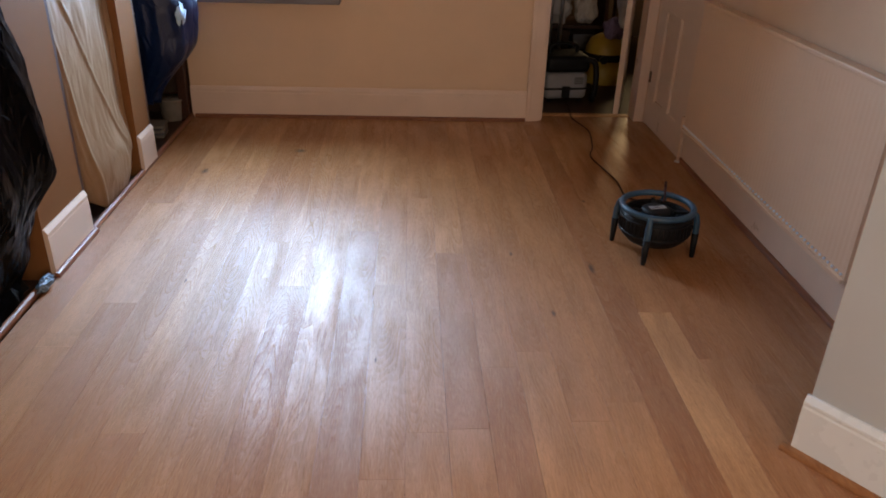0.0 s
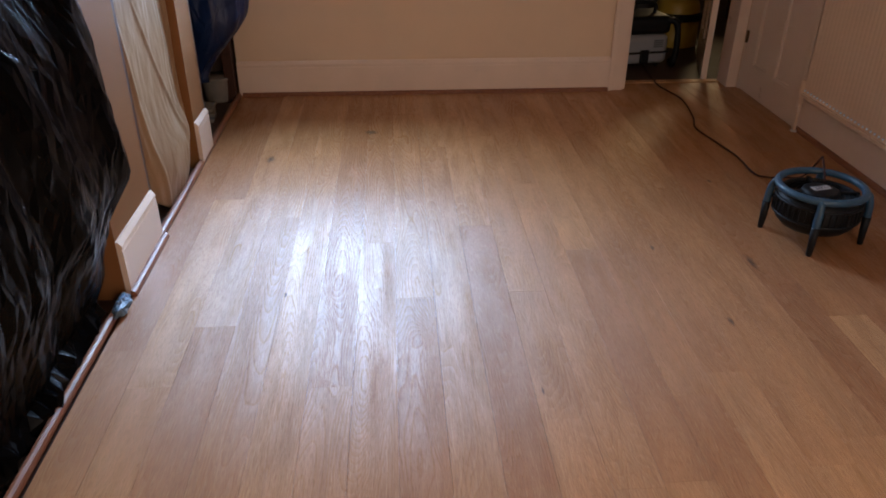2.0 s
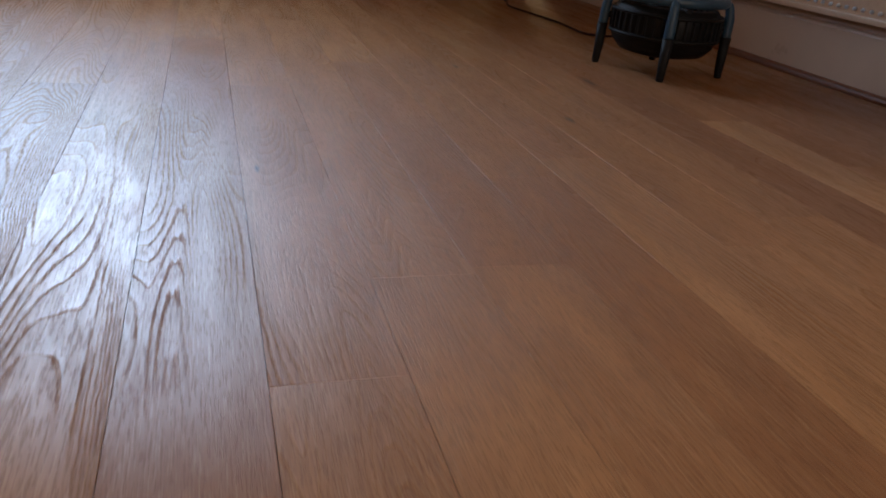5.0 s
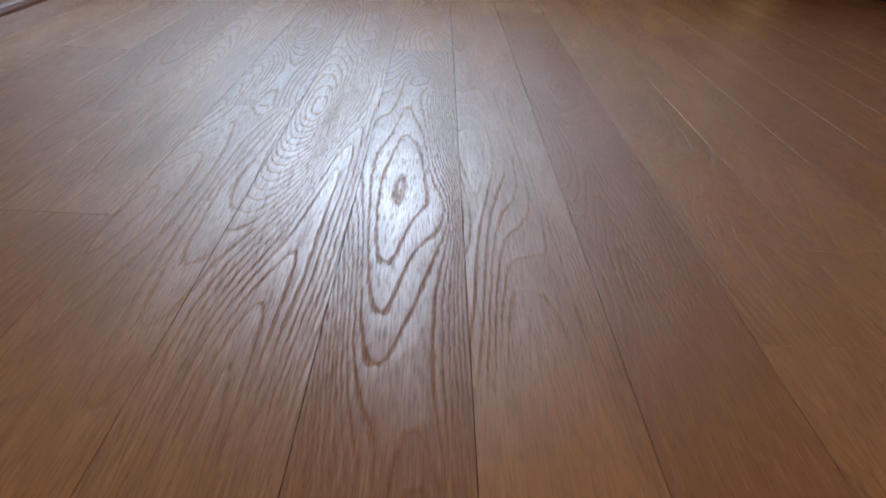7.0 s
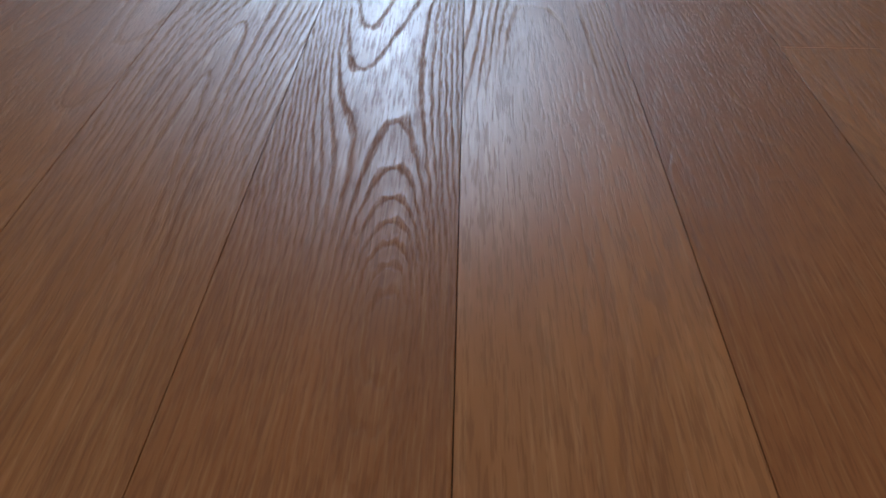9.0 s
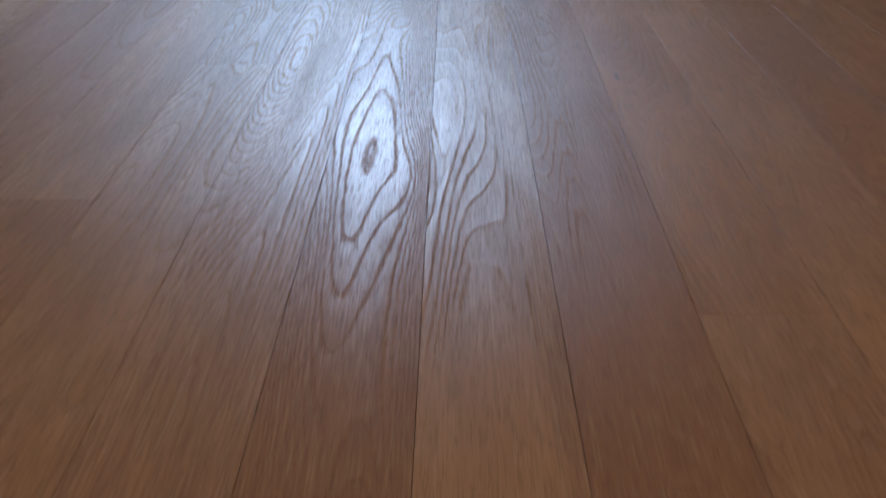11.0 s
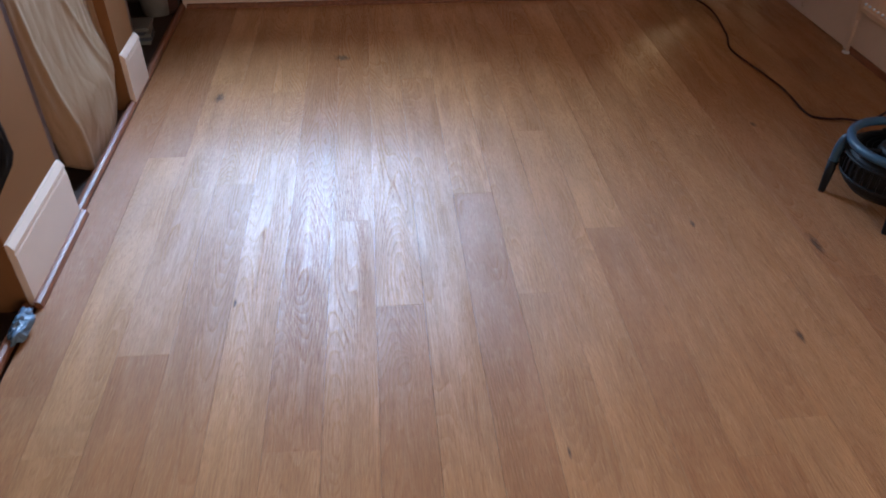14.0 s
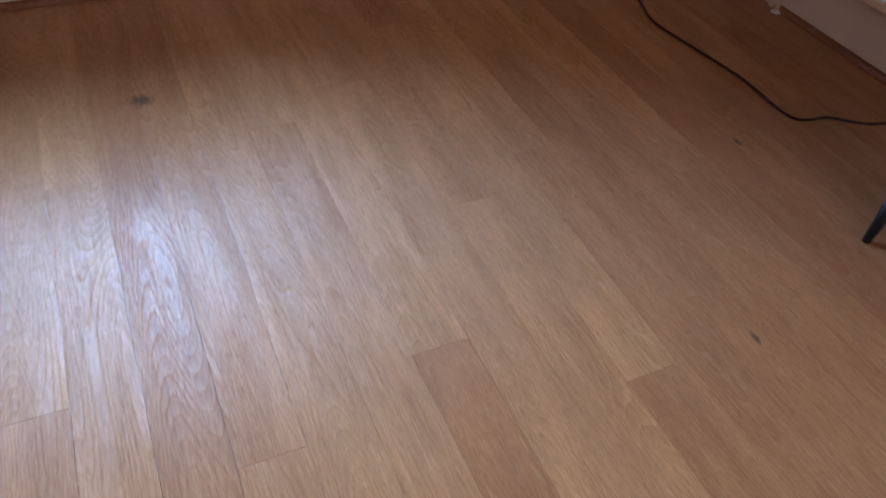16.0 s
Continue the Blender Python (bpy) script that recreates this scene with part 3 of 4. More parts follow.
bm = tube_along(bmesh.new(), [(0, 0, 0), (0, 0, 0.075)], 0.007)
add_box(bm, (-0.012, 0.002, 0.0), (0.012, 0.006, 0.075))
hinge = part("hinge", bm, BRASS, side, "tarnished dark brass hinge")
hinge.location = (-0.006, -0.006, 0.29)
bm = box((3.199, -0.029, 0.0), (3.235, 0.0, 2.05), 0.003)
add_box(bm, (3.199, -0.800, 0.0), (3.2345, -0.7665, 2.05), 0.003)
structure("trim_cupboard", bm, GLOSS, "cream gloss frame of the side door", "door frame")


# ---- radiator ----
def radiator():
    ob = tagged(empty("radiator", 3.175, -1.80, 0.0), "long cream enamelled panel radiator with close vertical ribs", "radiator")
    y0, y1, z0, z1 = -0.955, 0.945, 0.225, 0.955
    n = 57
    pitch = (y1 - y0) / n
    prof = []
    for i in range(n):
        b = y0 + i * pitch
        prof += [(b, 0.0), (b + 0.28 * pitch, 0.0), (b + 0.46 * pitch, -0.0011), (b + 0.82 * pitch, -0.0011)]
    prof.append((y1, 0.0))
    bm = bmesh.new()
    levels = [(z0, 0.0), (z0 + 0.030, 0.0), (z0 + 0.045, 1.0), (z1 - 0.045, 1.0), (z1 - 0.030, 0.0), (z1, 0.0)]
    rows = [[bm.verts.new((x * k, y, z)) for y, x in prof] for z, k in levels]
    for a, b in zip(rows, rows[1:]):
        for i in range(len(prof) - 1):
            bm.faces.new((a[i], a[i + 1], b[i + 1], b[i]))
    part("panel", bm, RAD_PAINT, ob, smooth=False)
    part("back_panel", box((0.0005, y0, z0), (0.038, y1, z1), 0.004), RAD_PAINT, ob)
    bm = box((-0.010, y0 - 0.004, z1), (0.050, y1 + 0.004, z1 + 0.022), 0.005)
    part("top_grille", bm, RAD_PAINT, ob)
    part("bottom_seam", box((-0.013, y0, z0 - 0.014), (0.003, y1, z0 + 0.004), 0.004), RAD_PAINT, ob)
    # dimples coloured white on the cream enamel to imitate caught glints
    stud_mesh = None
    for i in range(n):
        if stud_mesh is None:
            bm = bmesh.new()
            bmesh.ops.create_icosphere(bm, subdivisions=2, radius=0.0065)
            s = part("weld_dimple", bm, WHITE_GLOSS, ob, smooth=True)
            stud_mesh = s.data
        else:
            s = new("weld_dimple", stud_mesh)
            s.parent = ob
        s.location = (-0.003, y0 + (i + 0.63) * pitch, z0 + 0.020)
    v = part("valve", turned([(0.0, 0.06), (0.012, 0.06), (0.014, 0.085), (0.011, 0.11), (0.020, 0.115), (0.021, 0.175), (0.016, 0.19), (0.0, 0.19)], 20), RAD_PAINT, ob, "cream radiator valve", True)
    v.location = (0.012, y1 + 0.030, 0.10)
    bm = tube_along(bmesh.new(), [(0.012, y1 + 0.030, -0.004), (0.012, y1 + 0.030, 0.19)], 0.0085)
    part("pipe", bm, RAD_PAINT, ob, smooth=True)
    bm = turned([(0.0085, 0.0), (0.019, 0.0), (0.019, 0.006), (0.0085, 0.010)], 20)
    c = part("pipe_collar", bm, PAPER, ob)
    c.location = (0.012, y1 + 0.030, 0.0)
    bm = box((0.038, y0 + 0.2, 0.45), (0.062, y0 + 0.25, 0.80))
    part("bracket", bm, RAD_PAINT, ob)
    part("bracket", box((0.038, y1 - 0.25, 0.45), (0.062, y1 - 0.2, 0.80)), RAD_PAINT, ob)
    return ob


radiator()


# ---- floor dryer ----
def floor_dryer():
    ob = tagged(empty("floor_dryer", 2.668, -2.035, 0.0, 63.0), "squat black floor drying fan with blue rim and four legs", "fan")
    body = turned([(0.0, 0.052), (0.085, 0.050), (0.128, 0.060), (0.152, 0.085), (0.162, 0.112), (0.163, 0.150), (0.160, 0.178), (0.150, 0.195), (0.138, 0.200),
                   (0.134, 0.192), (0.134, 0.120), (0.0, 0.118)], 56)
    part("drum", body, BLACK_PLASTIC, ob, "black ribbed fan drum", True)
    # upright louvres round the drum
    lv = None
    for i in range(44):
        if lv is None:
            bm = box((0.159, -0.0035, 0.118), (0.1685, 0.0035, 0.172), 0.0015, 1)
            s = part("louvre", bm, BLACK_PLASTIC, ob)
            lv = s.data
        else:
            s = new("louvre", lv)
            s.parent = ob
        s.rotation_euler = (0, 0, 2 * math.pi * i / 44)
    bm = torus(bmesh.new(), 0.163, 0.006, 0.112)
    torus(bm, 0.163, 0.006, 0.177)
    part("band", bm, BLACK_PLASTIC, ob, smooth=True)
    part("rim", torus(bmesh.new(), 0.163, 0.0145, 0.222), BLUE_PLASTIC, ob, "scuffed blue plastic rim", True)
    for k in range(4):
        a = math.pi / 2 * k + math.radians(0)
        holder = part("leg", tube_along(bmesh.new(), smooth_path([(0.150, 0, 0.226), (0.174, 0, 0.214), (0.184, 0, 0.180), (0.187, 0, 0.120)], 6), [0.012] * 6 + [0.0135] * 6 + [0.015] * 7, 14), BLUE_PLASTIC, ob, "blue plastic leg", True)
        holder.rotation_euler = (0, 0, a)
        boot = part("boot", tube_along(bmesh.new(), [(0.187, 0, 0.124), (0.188, 0, 0.060), (0.190, 0, 0.006), (0.190, 0, 0.0)], [0.0165, 0.0145, 0.0115, 0.0105], 14), BLACK_PLASTIC, holder, "black rubber boot", True)
        arm = part("bracket", tube_along(bmesh.new(), [(0.176, 0, 0.150), (0.160, 0, 0.150)], 0.010, 10), BLACK_PLASTIC, holder)
    # guard: rings and spokes over the blades
    bm = bmesh.new()
    for r in (0.125, 0.108, 0.091, 0.074, 0.057):
        torus(bm, r, 0.0016, 0.193, 48, 6)
    part("guard_rings", bm, BLACK_PLASTIC, ob, smooth=True)
    for k in range(4):
        s = part("spoke", box((0.045, -0.009, 0.190), (0.152, 0.009, 0.203), 0.004), BLACK_PLASTIC, ob)
        s.rotation_euler = (0, 0, math.pi / 2 * k + math.radians(18))
    hub = part("hub", turned([(0.0, 0.150), (0.070, 0.150), (0.074, 0.190), (0.070, 0.207), (0.058, 0.213), (0.0, 0.214)], 36), BLACK_PLASTIC, ob, "round black motor housing", True)
    plate = part("label", box((-0.040, -0.017, 0.2135), (0.040, 0.017, 0.2155), 0.001, 1), LABEL, hub, "small grey rating label")
    plate.rotation_euler = (0, 0, math.radians(-50))
    bm = bmesh.new()
    for i, (w, y) in enumerate(((0.028, 0.009), (0.022, 0.003), (0.030, -0.004), (0.016, -0.010))):
        add_box(bm, (-0.034, y - 0.0015, 0.2154), (-0.034 + 2 * w, y + 0.0015, 0.2160))
    bars = part("print", bm, INK, hub)
    bars.rotation_euler = (0, 0, math.radians(-50))
    bm = bmesh.new()
    for k in range(5):
        a = 2 * math.pi * k / 5
        pts = [(0.045, -0.02, 0.150), (0.128, -0.045, 0.162), (0.128, 0.030, 0.138), (0.045, 0.016, 0.140)]
        lo = [bm.verts.new(Matrix.Rotation(a, 3, "Z") @ Vector(p)) for p in pts]
        hi = [bm.verts.new(v.co + Vector((0, 0, 0.003))) for v in lo]
        for i in range(4):
            bm.faces.new((lo[i], lo[(i + 1) % 4], hi[(i + 1) % 4], hi[i]))
        bm.faces.new(lo[::-1])
        bm.faces.new(hi)
    part("blades", bm, BLACK_PLASTIC, ob, "dark fan blades below the guard")
    return ob


floor_dryer()
cord = [(2.74, 0.62, 0.004), (2.72, 0.29, 0.006), (2.688, 0.03, 0.011), (2.748, -0.24, 0.006), (2.703, -0.575, 0.006), (2.652, -0.76, 0.006), (2.682, -0.98, 0.006), (2.713, -1.186, 0.006),
        (2.708, -1.405, 0.006), (2.760, -1.455, 0.006), (2.825, -1.47, 0.010), (2.835, -1.60, 0.07), (2.800, -1.74, 0.19), (2.765, -1.83, 0.262), (2.745, -1.875, 0.268), (2.735, -1.92, 0.235), (2.715, -1.97, 0.214)]
tagged(part("power_cord", tube_along(bmesh.new(), smooth_path(cord, 8), 0.0045, 8), CORD, smooth=True), "thin dark red-brown power cord trailing across the floor", "cord")


# ---- sheets over the open bays ----
def sheet(name, rows, cols, place, material, label, category, thick=0.0012):
    bm = bmesh.new()
    grid = [[bm.verts.new(place(i / cols, j / rows)) for i in range(cols + 1)] for j in range(rows + 1)]
    for j in range(rows):
        for i in range(cols):
            bm.faces.new((grid[j][i], grid[j][i + 1], grid[j + 1][i + 1], grid[j + 1][i]))
    bmesh.ops.recalc_face_normals(bm, faces=bm.faces)
    ob = tagged(part(name, bm, material, smooth=True), label, category)
    ob.modifiers.new("thickness", "SOLIDIFY").thickness = thick
    return ob


def bell(d, width):
    return math.exp(-(d / width) ** 2)


def dust_sheet(u, v):
    """u along the bay from near to far, v from the hem up; the sheet is gathered inwards at its foot."""
    if u < 0.16:
        z_hem = 0.075 * (1 - u / 0.16) ** 1.5 - 0.012
    else:
        z_hem = -0.012 + 0.20 * max(0.0, (u - 0.45) / 0.55) ** 2.2
    z = z_hem + (2.06 - z_hem) * v
    low = max(0.0, 1 - z / 1.15)
    near = -1.880 + 0.200 * low ** 1.25
    far = -1.090 - 0.035 * low ** 2
    y = near + (far - near) * u
    # three long creases that run in towards the foot, with slack cloth between them
    a = y - (-1.600 - 0.225 * min(z, 1.25) / 1.06)
    b = y - (-1.255 - 0.40 * (min(z, 1.5) - 0.25) / 0.78)
    c = y - (-1.285 + 0.07 * (z - 0.60) / 0.36)
    x = -0.062 + 0.030 * low * math.sin(math.pi * u)
    x += 0.008 * bell(a, 0.016) + 0.005 * bell(a + 0.075, 0.014)
    x += 0.007 * bell(b, 0.013) * min(1.0, max(0.0, (z - 0.18) / 0.12))
    x += 0.005 * bell(c, 0.012) * min(1.0, max(0.0, (z - 0.50) / 0.15)) + 0.016 * bell(y + 1.135, 0.015)
    x += 0.020 * bell(y + 1.20 + 0.25 * (z - 0.24), 0.05) * bell(z - 0.24, 0.10)
    p = Vector((y * 7, z * 2.2, 0.3))
    x += 0.012 * noise.noise(p) + 0.004 * abs(noise.noise(p * 2.7))
    x -= 0.030 * max(0.0, 1 - u / 0.05)
    x += 0.040 * bell(z - 0.17, 0.13) * math.sin(math.pi * u)
    return (min(x, -0.006), y, z)


sheet("dust_sheet", 120, 150, dust_sheet, DUST_SHEET, "creased cream plastic dust sheet hanging over a bay", "dust sheet")


EDGE = [(0.0, -2.60), (0.06, -2.50), (0.15, -2.43), (0.32, -2.40), (0.46, -2.25), (0.60, -2.215), (0.88, -2.235), (1.15, -2.40), (2.2, -2.62)]


def black_edge(z):
    for (z0, y0), (z1, y1) in zip(EDGE, EDGE[1:]):
        if z <= z1:
            k = (z - z0) / (z1 - z0)
            return y0 + (y1 - y0) * k * k * (3 - 2 * k)
    return EDGE[-1][1]


def black_sheet():
    """Stiff thin film: flat facets between sharp creases that slant down towards the far edge."""
    r = random.Random(8)
    cols, rows = 62, 46
    bm = bmesh.new()
    grid = []
    for j in range(rows + 1):
        line = []
        for i in range(cols + 1):
            inner = 0.0 if i in (0, cols) or j in (0, rows) else 1.0
            z = 0.002 + 2.1 * ((j + 0.34 * r.uniform(-1, 1) * inner) / rows) ** 1.2
            u = (i + 0.36 * r.uniform(-1, 1) * inner) / cols
            y = -3.72 + (black_edge(z) + 3.72) * u
            if i not in (0, cols):
                y -= 0.10 * (z - 0.5) * u * (1 - u)
            rise = min(1.0, z / 0.50)
            x = -0.056 + 0.110 * rise * rise * (3 - 2 * rise)
            x += (0.012 + 0.045 * rise) * noise.noise(Vector(((y + 0.34 * z) * 4.6, z * 0.9, 0.0)))
            x += r.uniform(-1, 1) * 0.0035 + 0.016 * noise.noise(Vector(((y + 0.34 * z) * 12, z * 3.2, 5.0)))
            if j < 3:
                x += r.uniform(0.0, 0.045)
            if i == cols:
                x -= 0.022
            line.append(bm.verts.new((max(-0.064 if z < 0.3 else -0.006, x), y, z)))
        grid.append(line)
    for j in range(rows):
        for i in range(cols):
            a, b, c, d = grid[j][i], grid[j][i + 1], grid[j + 1][i + 1], grid[j + 1][i]
            for tri in (((a, b, c), (a, c, d)) if r.random() < 0.25 else ((a, b, d), (b, c, d))):
                bm.faces.new(tri)
    ob = tagged(part("black_sheet", bm, BLACK_POLY), "crumpled glossy black polythene sheet hanging to the floor", "plastic sheet")
    ob.modifiers.new("thickness", "SOLIDIFY").thickness = 0.0012
    return ob


black_sheet()


# ---- things in the far bay ----
def blob(name, center, size, material, label, category, seed, lump=0.25, seg=36):
    bm = bmesh.new()
    bmesh.ops.create_uvsphere(bm, u_segments=seg, v_segments=seg // 2, radius=1.0)
    for v in bm.verts:
        n = noise.noise(v.co * 1.6 + Vector((seed, 0, 0))) * lump + abs(noise.noise(v.co * 4.2 + Vector((0, seed, 0)))) * lump * 0.6
        v.co = Vector([v.co[i] * (1 + n) * size[i] for i in range(3)])
    low = min(v.co.z for v in bm.verts)
    for v in bm.verts:
        v.co.z = max(v.co.z, low * 0.86)
    ob = part(name, bm, material, smooth=True)
    ob.location = center
    return tagged(ob, label, category)


# lump added in place of a blue reflection on the polythene
blob("reflection_lump", (0.010, -2.45, 0.024), (0.020, 0.060, 0.022), REFLECTION_BLUE, "crumpled shiny blue lump imitating a reflection on the black sheet", "plastic scrap", 4.0, 0.6)
tagged(part("post", box((-0.075, -0.062, -0.022), (-0.014, -0.004, 2.1), 0.004), DARKWOOD), "dark brown wooden corner post of the recess", "post")
tagged(part("jamb", box((-0.075, -0.884, -0.022), (-0.014, -0.850, 2.1), 0.004), DARKWOOD), "dark brown wooden jamb beside the narrow pier", "post")
tagged(part("jamb", box((-0.120, -1.904, -0.022), (-0.014, -1.872, 2.1), 0.004), DARKWOOD), "dark brown wooden jamb beside the broad pier", "post")
tub = tagged(empty("white_tub", -0.132, -0.015, -0.021), "small off-white plastic tub standing in the recess", "tub")
part("body", turned([(0.0, 0.0), (0.075, 0.0), (0.080, 0.01), (0.088, 0.135), (0.090, 0.14), (0.084, 0.14), (0.076, 0.012), (0.0, 0.010)], 32), TUB_WHITE, tub, smooth=True)
part("lid", turned([(0.0, 0.152), (0.088, 0.152), (0.093, 0.148), (0.093, 0.138), (0.0905, 0.1375), (0.0905, 0.146), (0.0, 0.147)], 32), TUB_WHITE, tub, smooth=True)
random.seed(5)
for i in range(5):
    w = 0.10 + 0.02 * random.random()
    b = part("magazine", box((-w, -0.075, 0.0), (w, 0.075, 0.016), 0.002, 1), (TUB_WHITE, INK, TUB_WHITE, INK, TUB_WHITE)[i])
    b.matrix_world = pose(-0.20, -0.38, -0.0215 + 0.0165 * i, 0, 0, 20 * random.random() - 10)
    tagged(b, "thin magazine in a low stack on the recess floor", "magazine", "stacked magazines")
rail = tagged(part("coat_rail", tube_along(bmesh.new(), [(-0.22, -3.85, 1.70), (-0.22, 0.16, 1.70)], 0.014, 12), STEEL, smooth=True), "dull steel rail across the recess", "rail")


def hanging_bag():
    def place(u, v):
        a = 2 * math.pi * u
        z = 0.19 + (1.66 - 0.19) * v
        k = min(1.0, max(0.0, (z - 0.19) / 0.40))
        k = k * k * (3 - 2 * k)
        fat = 0.045 + 0.125 * k - 0.11 * max(0.0, (z - 0.95) / 0.71)
        n = noise.noise(Vector((1.8 * math.cos(a), 1.8 * math.sin(a), z * 3.0))) * 0.035 + abs(noise.noise(Vector((4 * math.cos(a), 4 * math.sin(a), z * 1.6)))) * 0.04
        return (-0.165 + 0.155 * k - 0.19 * max(0.0, (z - 0.80) / 0.86) + (fat + n) * math.cos(a), -0.36 + (fat * 1.1 + n) * math.sin(a), z)
    bm = bmesh.new()
    cols, rows = 48, 50
    grid = [[bm.verts.new(place(i / cols, j / rows)) for i in range(cols)] for j in range(rows + 1)]
    for j in range(rows):
        for i in range(cols):
            bm.faces.new((grid[j][i], grid[j][(i + 1) % cols], grid[j + 1][(i + 1) % cols], grid[j + 1][i]))
    bm.faces.new(grid[0][::-1])
    bm.faces.new(grid[-1])
    bag = tagged(part("garment_bag", bm, BLUE_BAG, smooth=True), "dark blue plastic bag hanging in the recess", "bag")
    bm = bmesh.new()
    bmesh.ops.create_icosphere(bm, subdivisions=3, radius=1.0)
    for v in bm.verts:
        n = noise.noise(v.co * 2.4) * 0.4
        v.co = Vector((v.co.x * 0.030 * (1 + n), v.co.y * 0.060 * (1 + n), v.co.z * 0.075 * (1 + n)))
    knot = part("tied_end", bm, PALE_BAG, bag, "shiny pale blue plastic scrap", True)
    knot.location = (0.120, -0.45, 0.765)
    return bag


hanging_bag()

# ---- store room ----
def canister():
    ob = tagged(empty("vacuum_cleaner", 2.70, 0.62, -0.004, 8), "grey and black tub vacuum cleaner on the store floor", "vacuum cleaner")
    bm = box((-0.17, -0.15, 0.03), (0.17, 0.15, 0.235), 0.05, 5)
    part("tub", bm, GREY_TUB, ob, "pale grey plastic tub", True)
    part("band", box((-0.172, -0.153, 0.105), (0.172, 0.153, 0.122), 0.006), BLACK_PLASTIC, ob)
    part("latch", box((-0.040, -0.170, 0.045), (0.022, -0.148, 0.135), 0.006), BLACK_PLASTIC, ob)
    bm = bmesh.new()
    for k in range(4):
        add_box(bm, (0.055, -0.1525, 0.150 + k * 0.014), (0.125, -0.149, 0.158 + k * 0.014))
    part("vent", bm, INK, ob)
    part("lid", box((-0.175, -0.155, 0.235), (0.175, 0.155, 0.36), 0.045, 4), BLACK_PLASTIC, ob, "rounded black motor head", True)
    part("handle", tube_along(bmesh.new(), smooth_path([(-0.11, 0, 0.35), (-0.09, 0, 0.42), (0.09, 0, 0.42), (0.11, 0, 0.35)], 8), 0.014, 10), BLACK_PLASTIC, ob, smooth=True)
    part("hose", tube_along(bmesh.new(), smooth_path([(0.10, -0.12, 0.33), (0.205, -0.15, 0.31), (0.225, -0.16, 0.14), (0.215, -0.15, 0.030), (0.25, -0.05, 0.024)], 10), 0.022, 12), BLACK_PLASTIC, ob, smooth=True)
    for x in (-0.12, 0.12):
        for y in (-0.1, 0.1):
            w = part("castor", turned([(0.0, -0.012), (0.020, -0.012), (0.023, 0.0), (0.020, 0.012), (0.0, 0.012)], 16), BLACK_PLASTIC, ob, smooth=True)
            w.location, w.rotation_euler = (x, y, 0.023), (0, math.pi / 2, 0)
    return ob


canister()


def yellow_vacuum():
    ob = tagged(empty("yellow_vacuum", 3.175, 1.20, -0.044), "round yellow vacuum tub with a black band", "vacuum cleaner")
    part("drum", turned([(0.0, 0.02), (0.165, 0.02), (0.175, 0.04), (0.175, 0.235), (0.0, 0.236)], 40), YELLOW, ob, smooth=True)
    part("band", turned([(0.170, 0.235), (0.190, 0.238), (0.192, 0.285), (0.172, 0.292), (0.0, 0.292)], 40), BLACK_PLASTIC, ob, smooth=True)
    part("dome", turned([(0.172, 0.291), (0.165, 0.340), (0.135, 0.400), (0.07, 0.435), (0.0, 0.442)], 40), YELLOW, ob, smooth=True)
    part("socket", turned([(0.0, 0.0), (0.03, 0.0), (0.033, 0.04), (0.025, 0.05), (0.0, 0.05)], 20), BLACK_PLASTIC, ob).matrix_local = pose(-0.06, -0.185, 0.262, 90, 0, 0)
    for k in range(4):
        w = part("castor", turned([(0.0, -0.010), (0.018, -0.010), (0.020, 0.0), (0.018, 0.010), (0.0, 0.010)], 16), BLACK_PLASTIC, ob, smooth=True)
        a = math.pi / 4 + k * math.pi / 2
        w.location, w.rotation_euler = (0.13 * math.cos(a), 0.13 * math.sin(a), 0.020), (0, math.pi / 2, a)
    return ob


yellow_vacuum()
blob("cleaning_cloth", (3.20, 1.14, 0.445), (0.085, 0.075, 0.085), PURPLE, "patterned purple cloth bundled on the yellow vacuum", "cloth", 3.0, 0.35)


def shelf_unit():
    ob = tagged(empty("shelf_unit", 2.72, 1.75, -0.004), "dark wooden shelving crowded with clothes and boxes", "shelf")
    for x in (-0.55, 0.50):
        part("side", box((x, -0.2, 0.0), (x + 0.03, 0.25, 1.9), 0.003), DARKWOOD, ob)
    for z in (0.04, 0.37, 0.92, 1.34):
        part("shelf", box((-0.52, -0.2, z), (0.50, 0.25, z + 0.028), 0.003), DARKWOOD, ob)
    return ob


shelf_unit()
for i, (x, y, z, s, m, lab) in enumerate(((2.62, 1.72, 0.525, (0.10, 0.12, 0.150), PALE_CLOTH, "crumpled pale clothes heaped on the shelf"), (2.83, 1.70, 0.500, (0.11, 0.12, 0.120), PAPER, "white folded paper heaped on the shelf"),
                                          (3.08, 1.70, 0.54, (0.10, 0.12, 0.160), PALE_CLOTH, "crumpled beige clothes heaped on the shelf"))):
    blob("clothes_heap", (x, y, z), s, m, lab, "clothes", 11.0 + 3 * i, 0.45)
for i, (x, z, w, h, m) in enumerate(((2.45, 0.064, 0.26, 0.24, INK), (2.78, 0.064, 0.30, 0.28, SHADE), (3.08, 0.064, 0.22, 0.25, INK), (2.50, 0.944, 0.3, 0.25, SHADE), (2.92, 0.944, 0.3, 0.28, PALE_CLOTH))):
    b = tagged(empty("storage_box", x, 1.72, z + 0.0005), "plain lidded storage box on the dark shelf", "box", "boxes on the shelf")
    part("body", box((-w / 2, -0.14, 0), (w / 2, 0.14, h - 0.04), 0.006), m, b)
    part("lid", box((-w / 2 - 0.006, -0.146, h - 0.045), (w / 2 + 0.006, 0.146, h), 0.005), m, b)
stand = tagged(empty("floor_stand", 2.735, 1.02, -0.004), "upright grey metal tube stand in the store room", "stand")
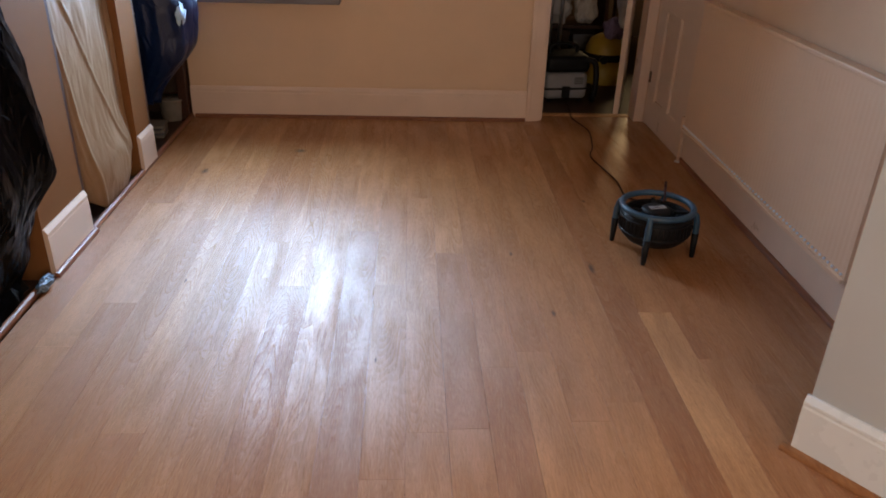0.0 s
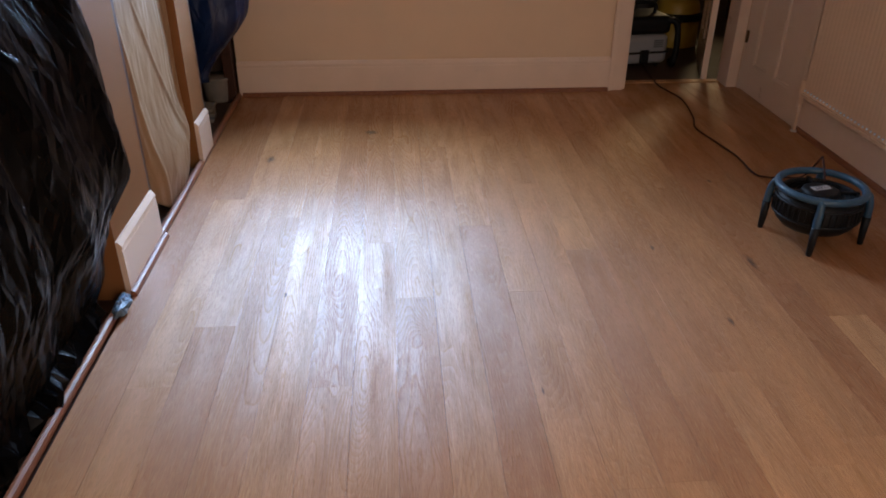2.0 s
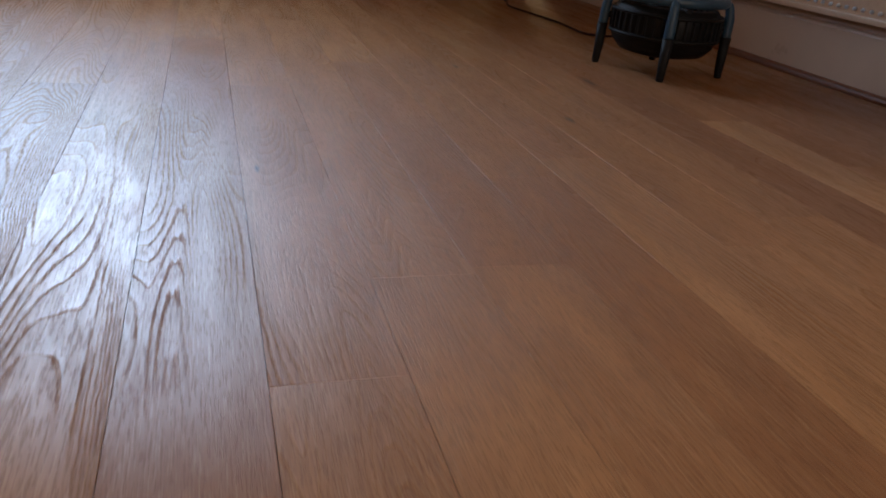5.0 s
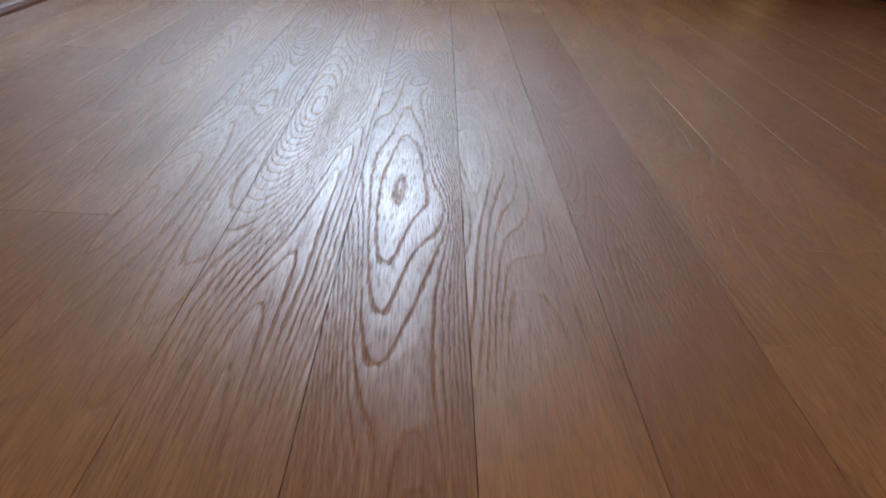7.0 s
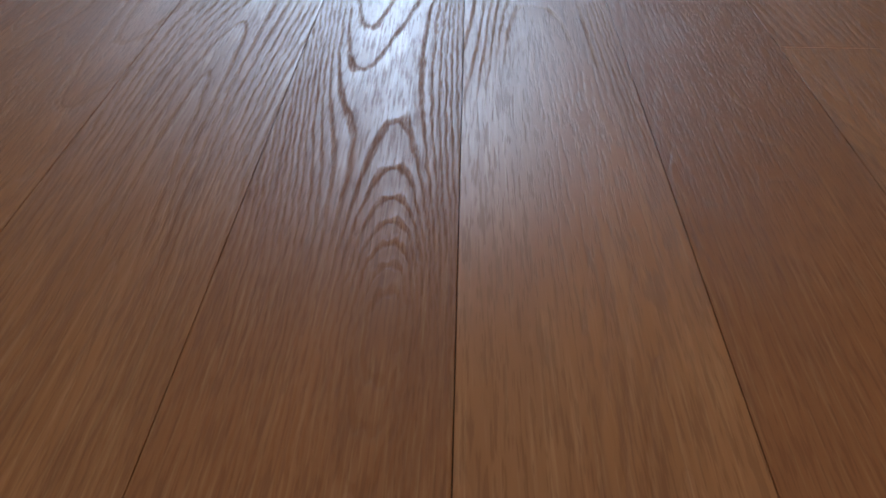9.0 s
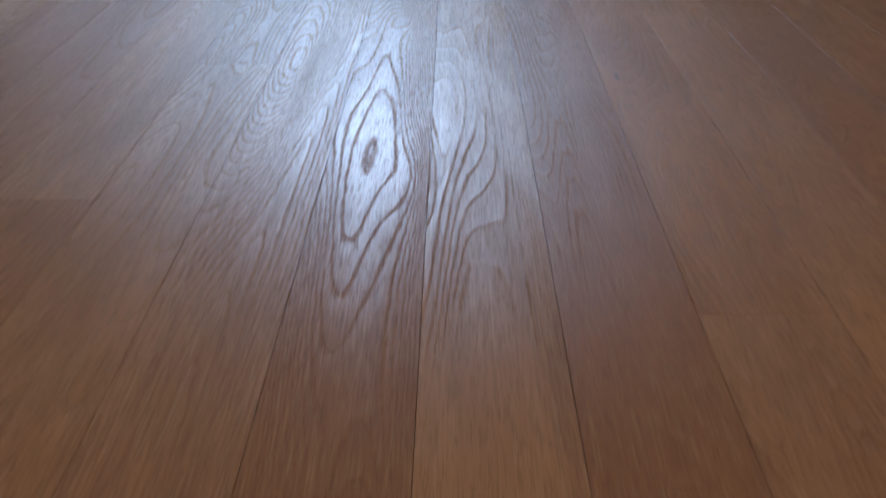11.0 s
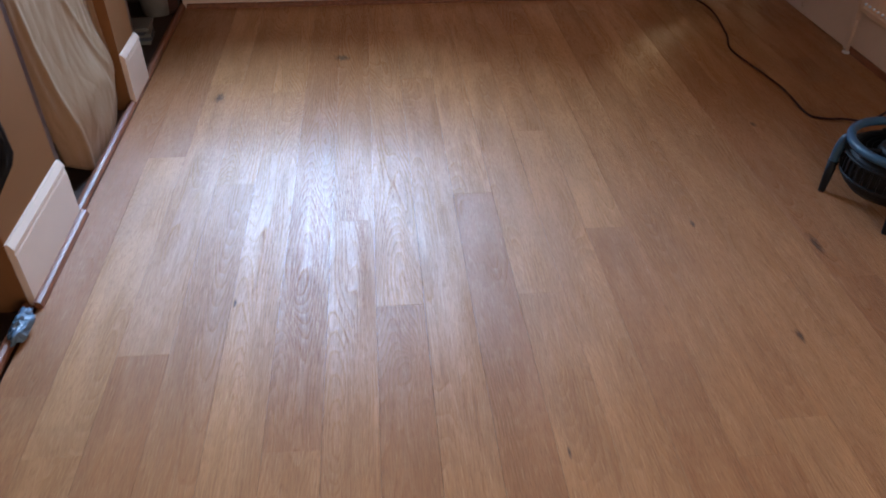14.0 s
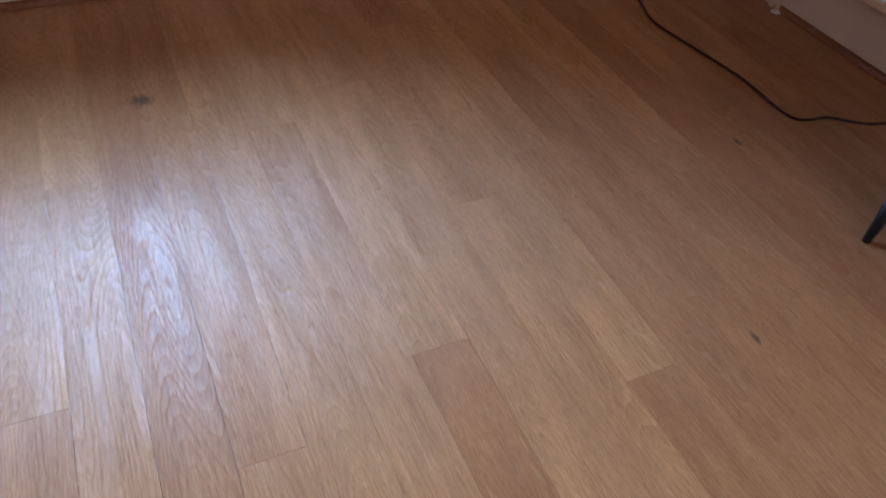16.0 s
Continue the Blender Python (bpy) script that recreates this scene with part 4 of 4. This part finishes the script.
part("pole", tube_along(bmesh.new(), [(0, 0, 0.0), (0, 0, 1.5)], 0.016, 12), STEEL, stand, smooth=True)
part("pole", tube_along(bmesh.new(), [(-0.07, 0.04, 0.0), (-0.07, 0.04, 1.4)], 0.009, 12), STEEL, stand, smooth=True)
part("base", box((-0.13, -0.09, 0.0), (0.08, 0.12, 0.02), 0.004), BLACK_PLASTIC, stand)
blob("sack", (2.47, 0.95, 0.42), (0.115, 0.11, 0.50), BLUE_BAG, "bulging dark refuse sack against the store wall", "bag", 21.0, 0.25)
blob("white_bag", (3.275, 1.10, 0.66), (0.070, 0.06, 0.19), WHITE_BAG, "white and blue plastic carrier bag hanging in the store", "bag", 31.0, 0.3)
table = tagged(empty("side_table", 3.75, 2.25, -0.004), "small dark wooden table in the store room", "table")
part("top", box((-0.25, -0.25, 0.68), (0.25, 0.25, 0.71), 0.004), DARKWOOD, table)
for x in (-0.22, 0.19):
    for y in (-0.22, 0.19):
        part("leg", box((x, y, 0.0), (x + 0.03, y + 0.03, 0.68), 0.003), DARKWOOD, table)

# ---- floorboards ----
PITCH, EDGE0 = 0.1355, 0.9555
# board ends by row (row 0 lies at EDGE0): the places where one board stops and the next begins
ENDS = {-7: [-0.30, -2.68], -6: [-1.55, -2.87], -5: [-0.95, -2.56], -4: [-1.75], -3: [-1.05, -3.345], -2: [-0.62, -2.9], -1: [-2.0, -4.7], 0: [-0.42, -2.42, -4.55],
        1: [-0.955, -4.4], 2: [-1.87, -4.05], 3: [-0.8, -2.40], 4: [-1.45, -3.35], 5: [-0.5, -2.1], 6: [-1.3, -3.0], 7: [-0.76, -2.90], 8: [-1.21, -3.3],
        9: [-1.535, -3.2], 10: [-0.35, -2.4], 11: [-1.1, -2.62, -4.4], 12: [-0.9, -2.95], 13: [-1.35, -3.1], 14: [-0.865, -1.12, -3.3], 15: [-1.9], 16: [-1.2, -2.7]}
TONES = {(0, 1): 0.62, (0, 2): 0.30, (-1, 0): 0.45, (-1, 1): 0.50, (1, 0): 0.75, (1, 1): 0.55, (2, 0): 0.62, (2, 1): 0.20, (3, 1): 0.60, (3, 2): 0.48, (4, 0): 0.5, (-4, 0): 0.62,
         (-5, 1): 0.55, (-6, 1): 0.66, (-7, 1): 0.15, (-7, 0): 0.10, (-7, 2): 0.3, (-6, 0): 0.22, (-5, 2): 0.25, (-5, 0): 0.78, (-3, 0): 0.7, (-3, 1): 0.62, (13, 1): 0.45, (14, 1): 0.12, (10, 1): 0.22, (10, 2): 0.12, (11, 1): 0.34, (11, 2): 0.88, (12, 1): 0.45, (7, 1): 0.40, (8, 1): 0.48, (9, 1): 0.5}
ground_slab = structure("floor", box((-0.012, -6.95, -0.09), (3.42, 0.16, -0.021)), DARKWOOD, "wide oiled oak board floor with a satin sheen", "floor")
rnd = random.Random(41)


def board(x0, x1, y0, y1, tone, figure, flame, drop):
    """One board with eased edges, its own middle as its origin."""
    hw, hl, c = (x1 - x0) / 2, (y1 - y0) / 2, 0.00018
    bm = bmesh.new()
    loops = []
    for inset, z in ((0.0, -0.020), (0.0, -c), (c, 0.0)):
        a, b = hw - 0.0003 - inset, hl - 0.0002 - inset
        loops.append([bm.verts.new(p) for p in ((-a, -b, z), (a, -b, z), (a, b, z), (-a, b, z))])
    for p, q in zip(loops, loops[1:]):
        for i in range(4):
            bm.faces.new((p[i], p[(i + 1) % 4], q[(i + 1) % 4], q[i]))
    bm.faces.new(loops[-1])
    bm.faces.new(loops[0][::-1])
    ob = part("plank", bm, OAK, ground_slab)
    ob.location = ((x0 + x1) / 2, (y0 + y1) / 2, drop)
    ob.rotation_euler = (radians(rnd.uniform(-0.004, 0.004)), radians(rnd.uniform(-0.05, 0.05)), 0)
    ob.color = (tone, figure, flame, 1)
    return ob


for row in range(-7, 17):
    x0, x1 = EDGE0 + PITCH * row, EDGE0 + PITCH * (row + 1)
    x0 = max(x0, 0.012)
    far = -0.004 if x0 < 2.42 else 0.158
    if row == 16:
        x1 = 3.232
    ys = [far] + ENDS[row]
    while ys[-1] > -6.9:
        ys.append(max(-6.94, ys[-1] - rnd.uniform(1.1, 2.0)))
    for n, (a, b) in enumerate(zip(ys, ys[1:])):
        drift = rnd.uniform(-0.14, 0.14)
        tone = 0.53 + (0.66 * (TONES[row, n] - 0.5) if (row, n) in TONES else drift)
        # rows along the east wall darker: shade there put into the board tone
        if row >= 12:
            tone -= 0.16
        # the boards in the middle of the room are flat sawn, with open flame figure
        flame = 1.0 if -4 <= row <= 0 else 0.0
        figure = rnd.choice((0.0, 0.15, 0.4, 0.9)) * (1 - flame)
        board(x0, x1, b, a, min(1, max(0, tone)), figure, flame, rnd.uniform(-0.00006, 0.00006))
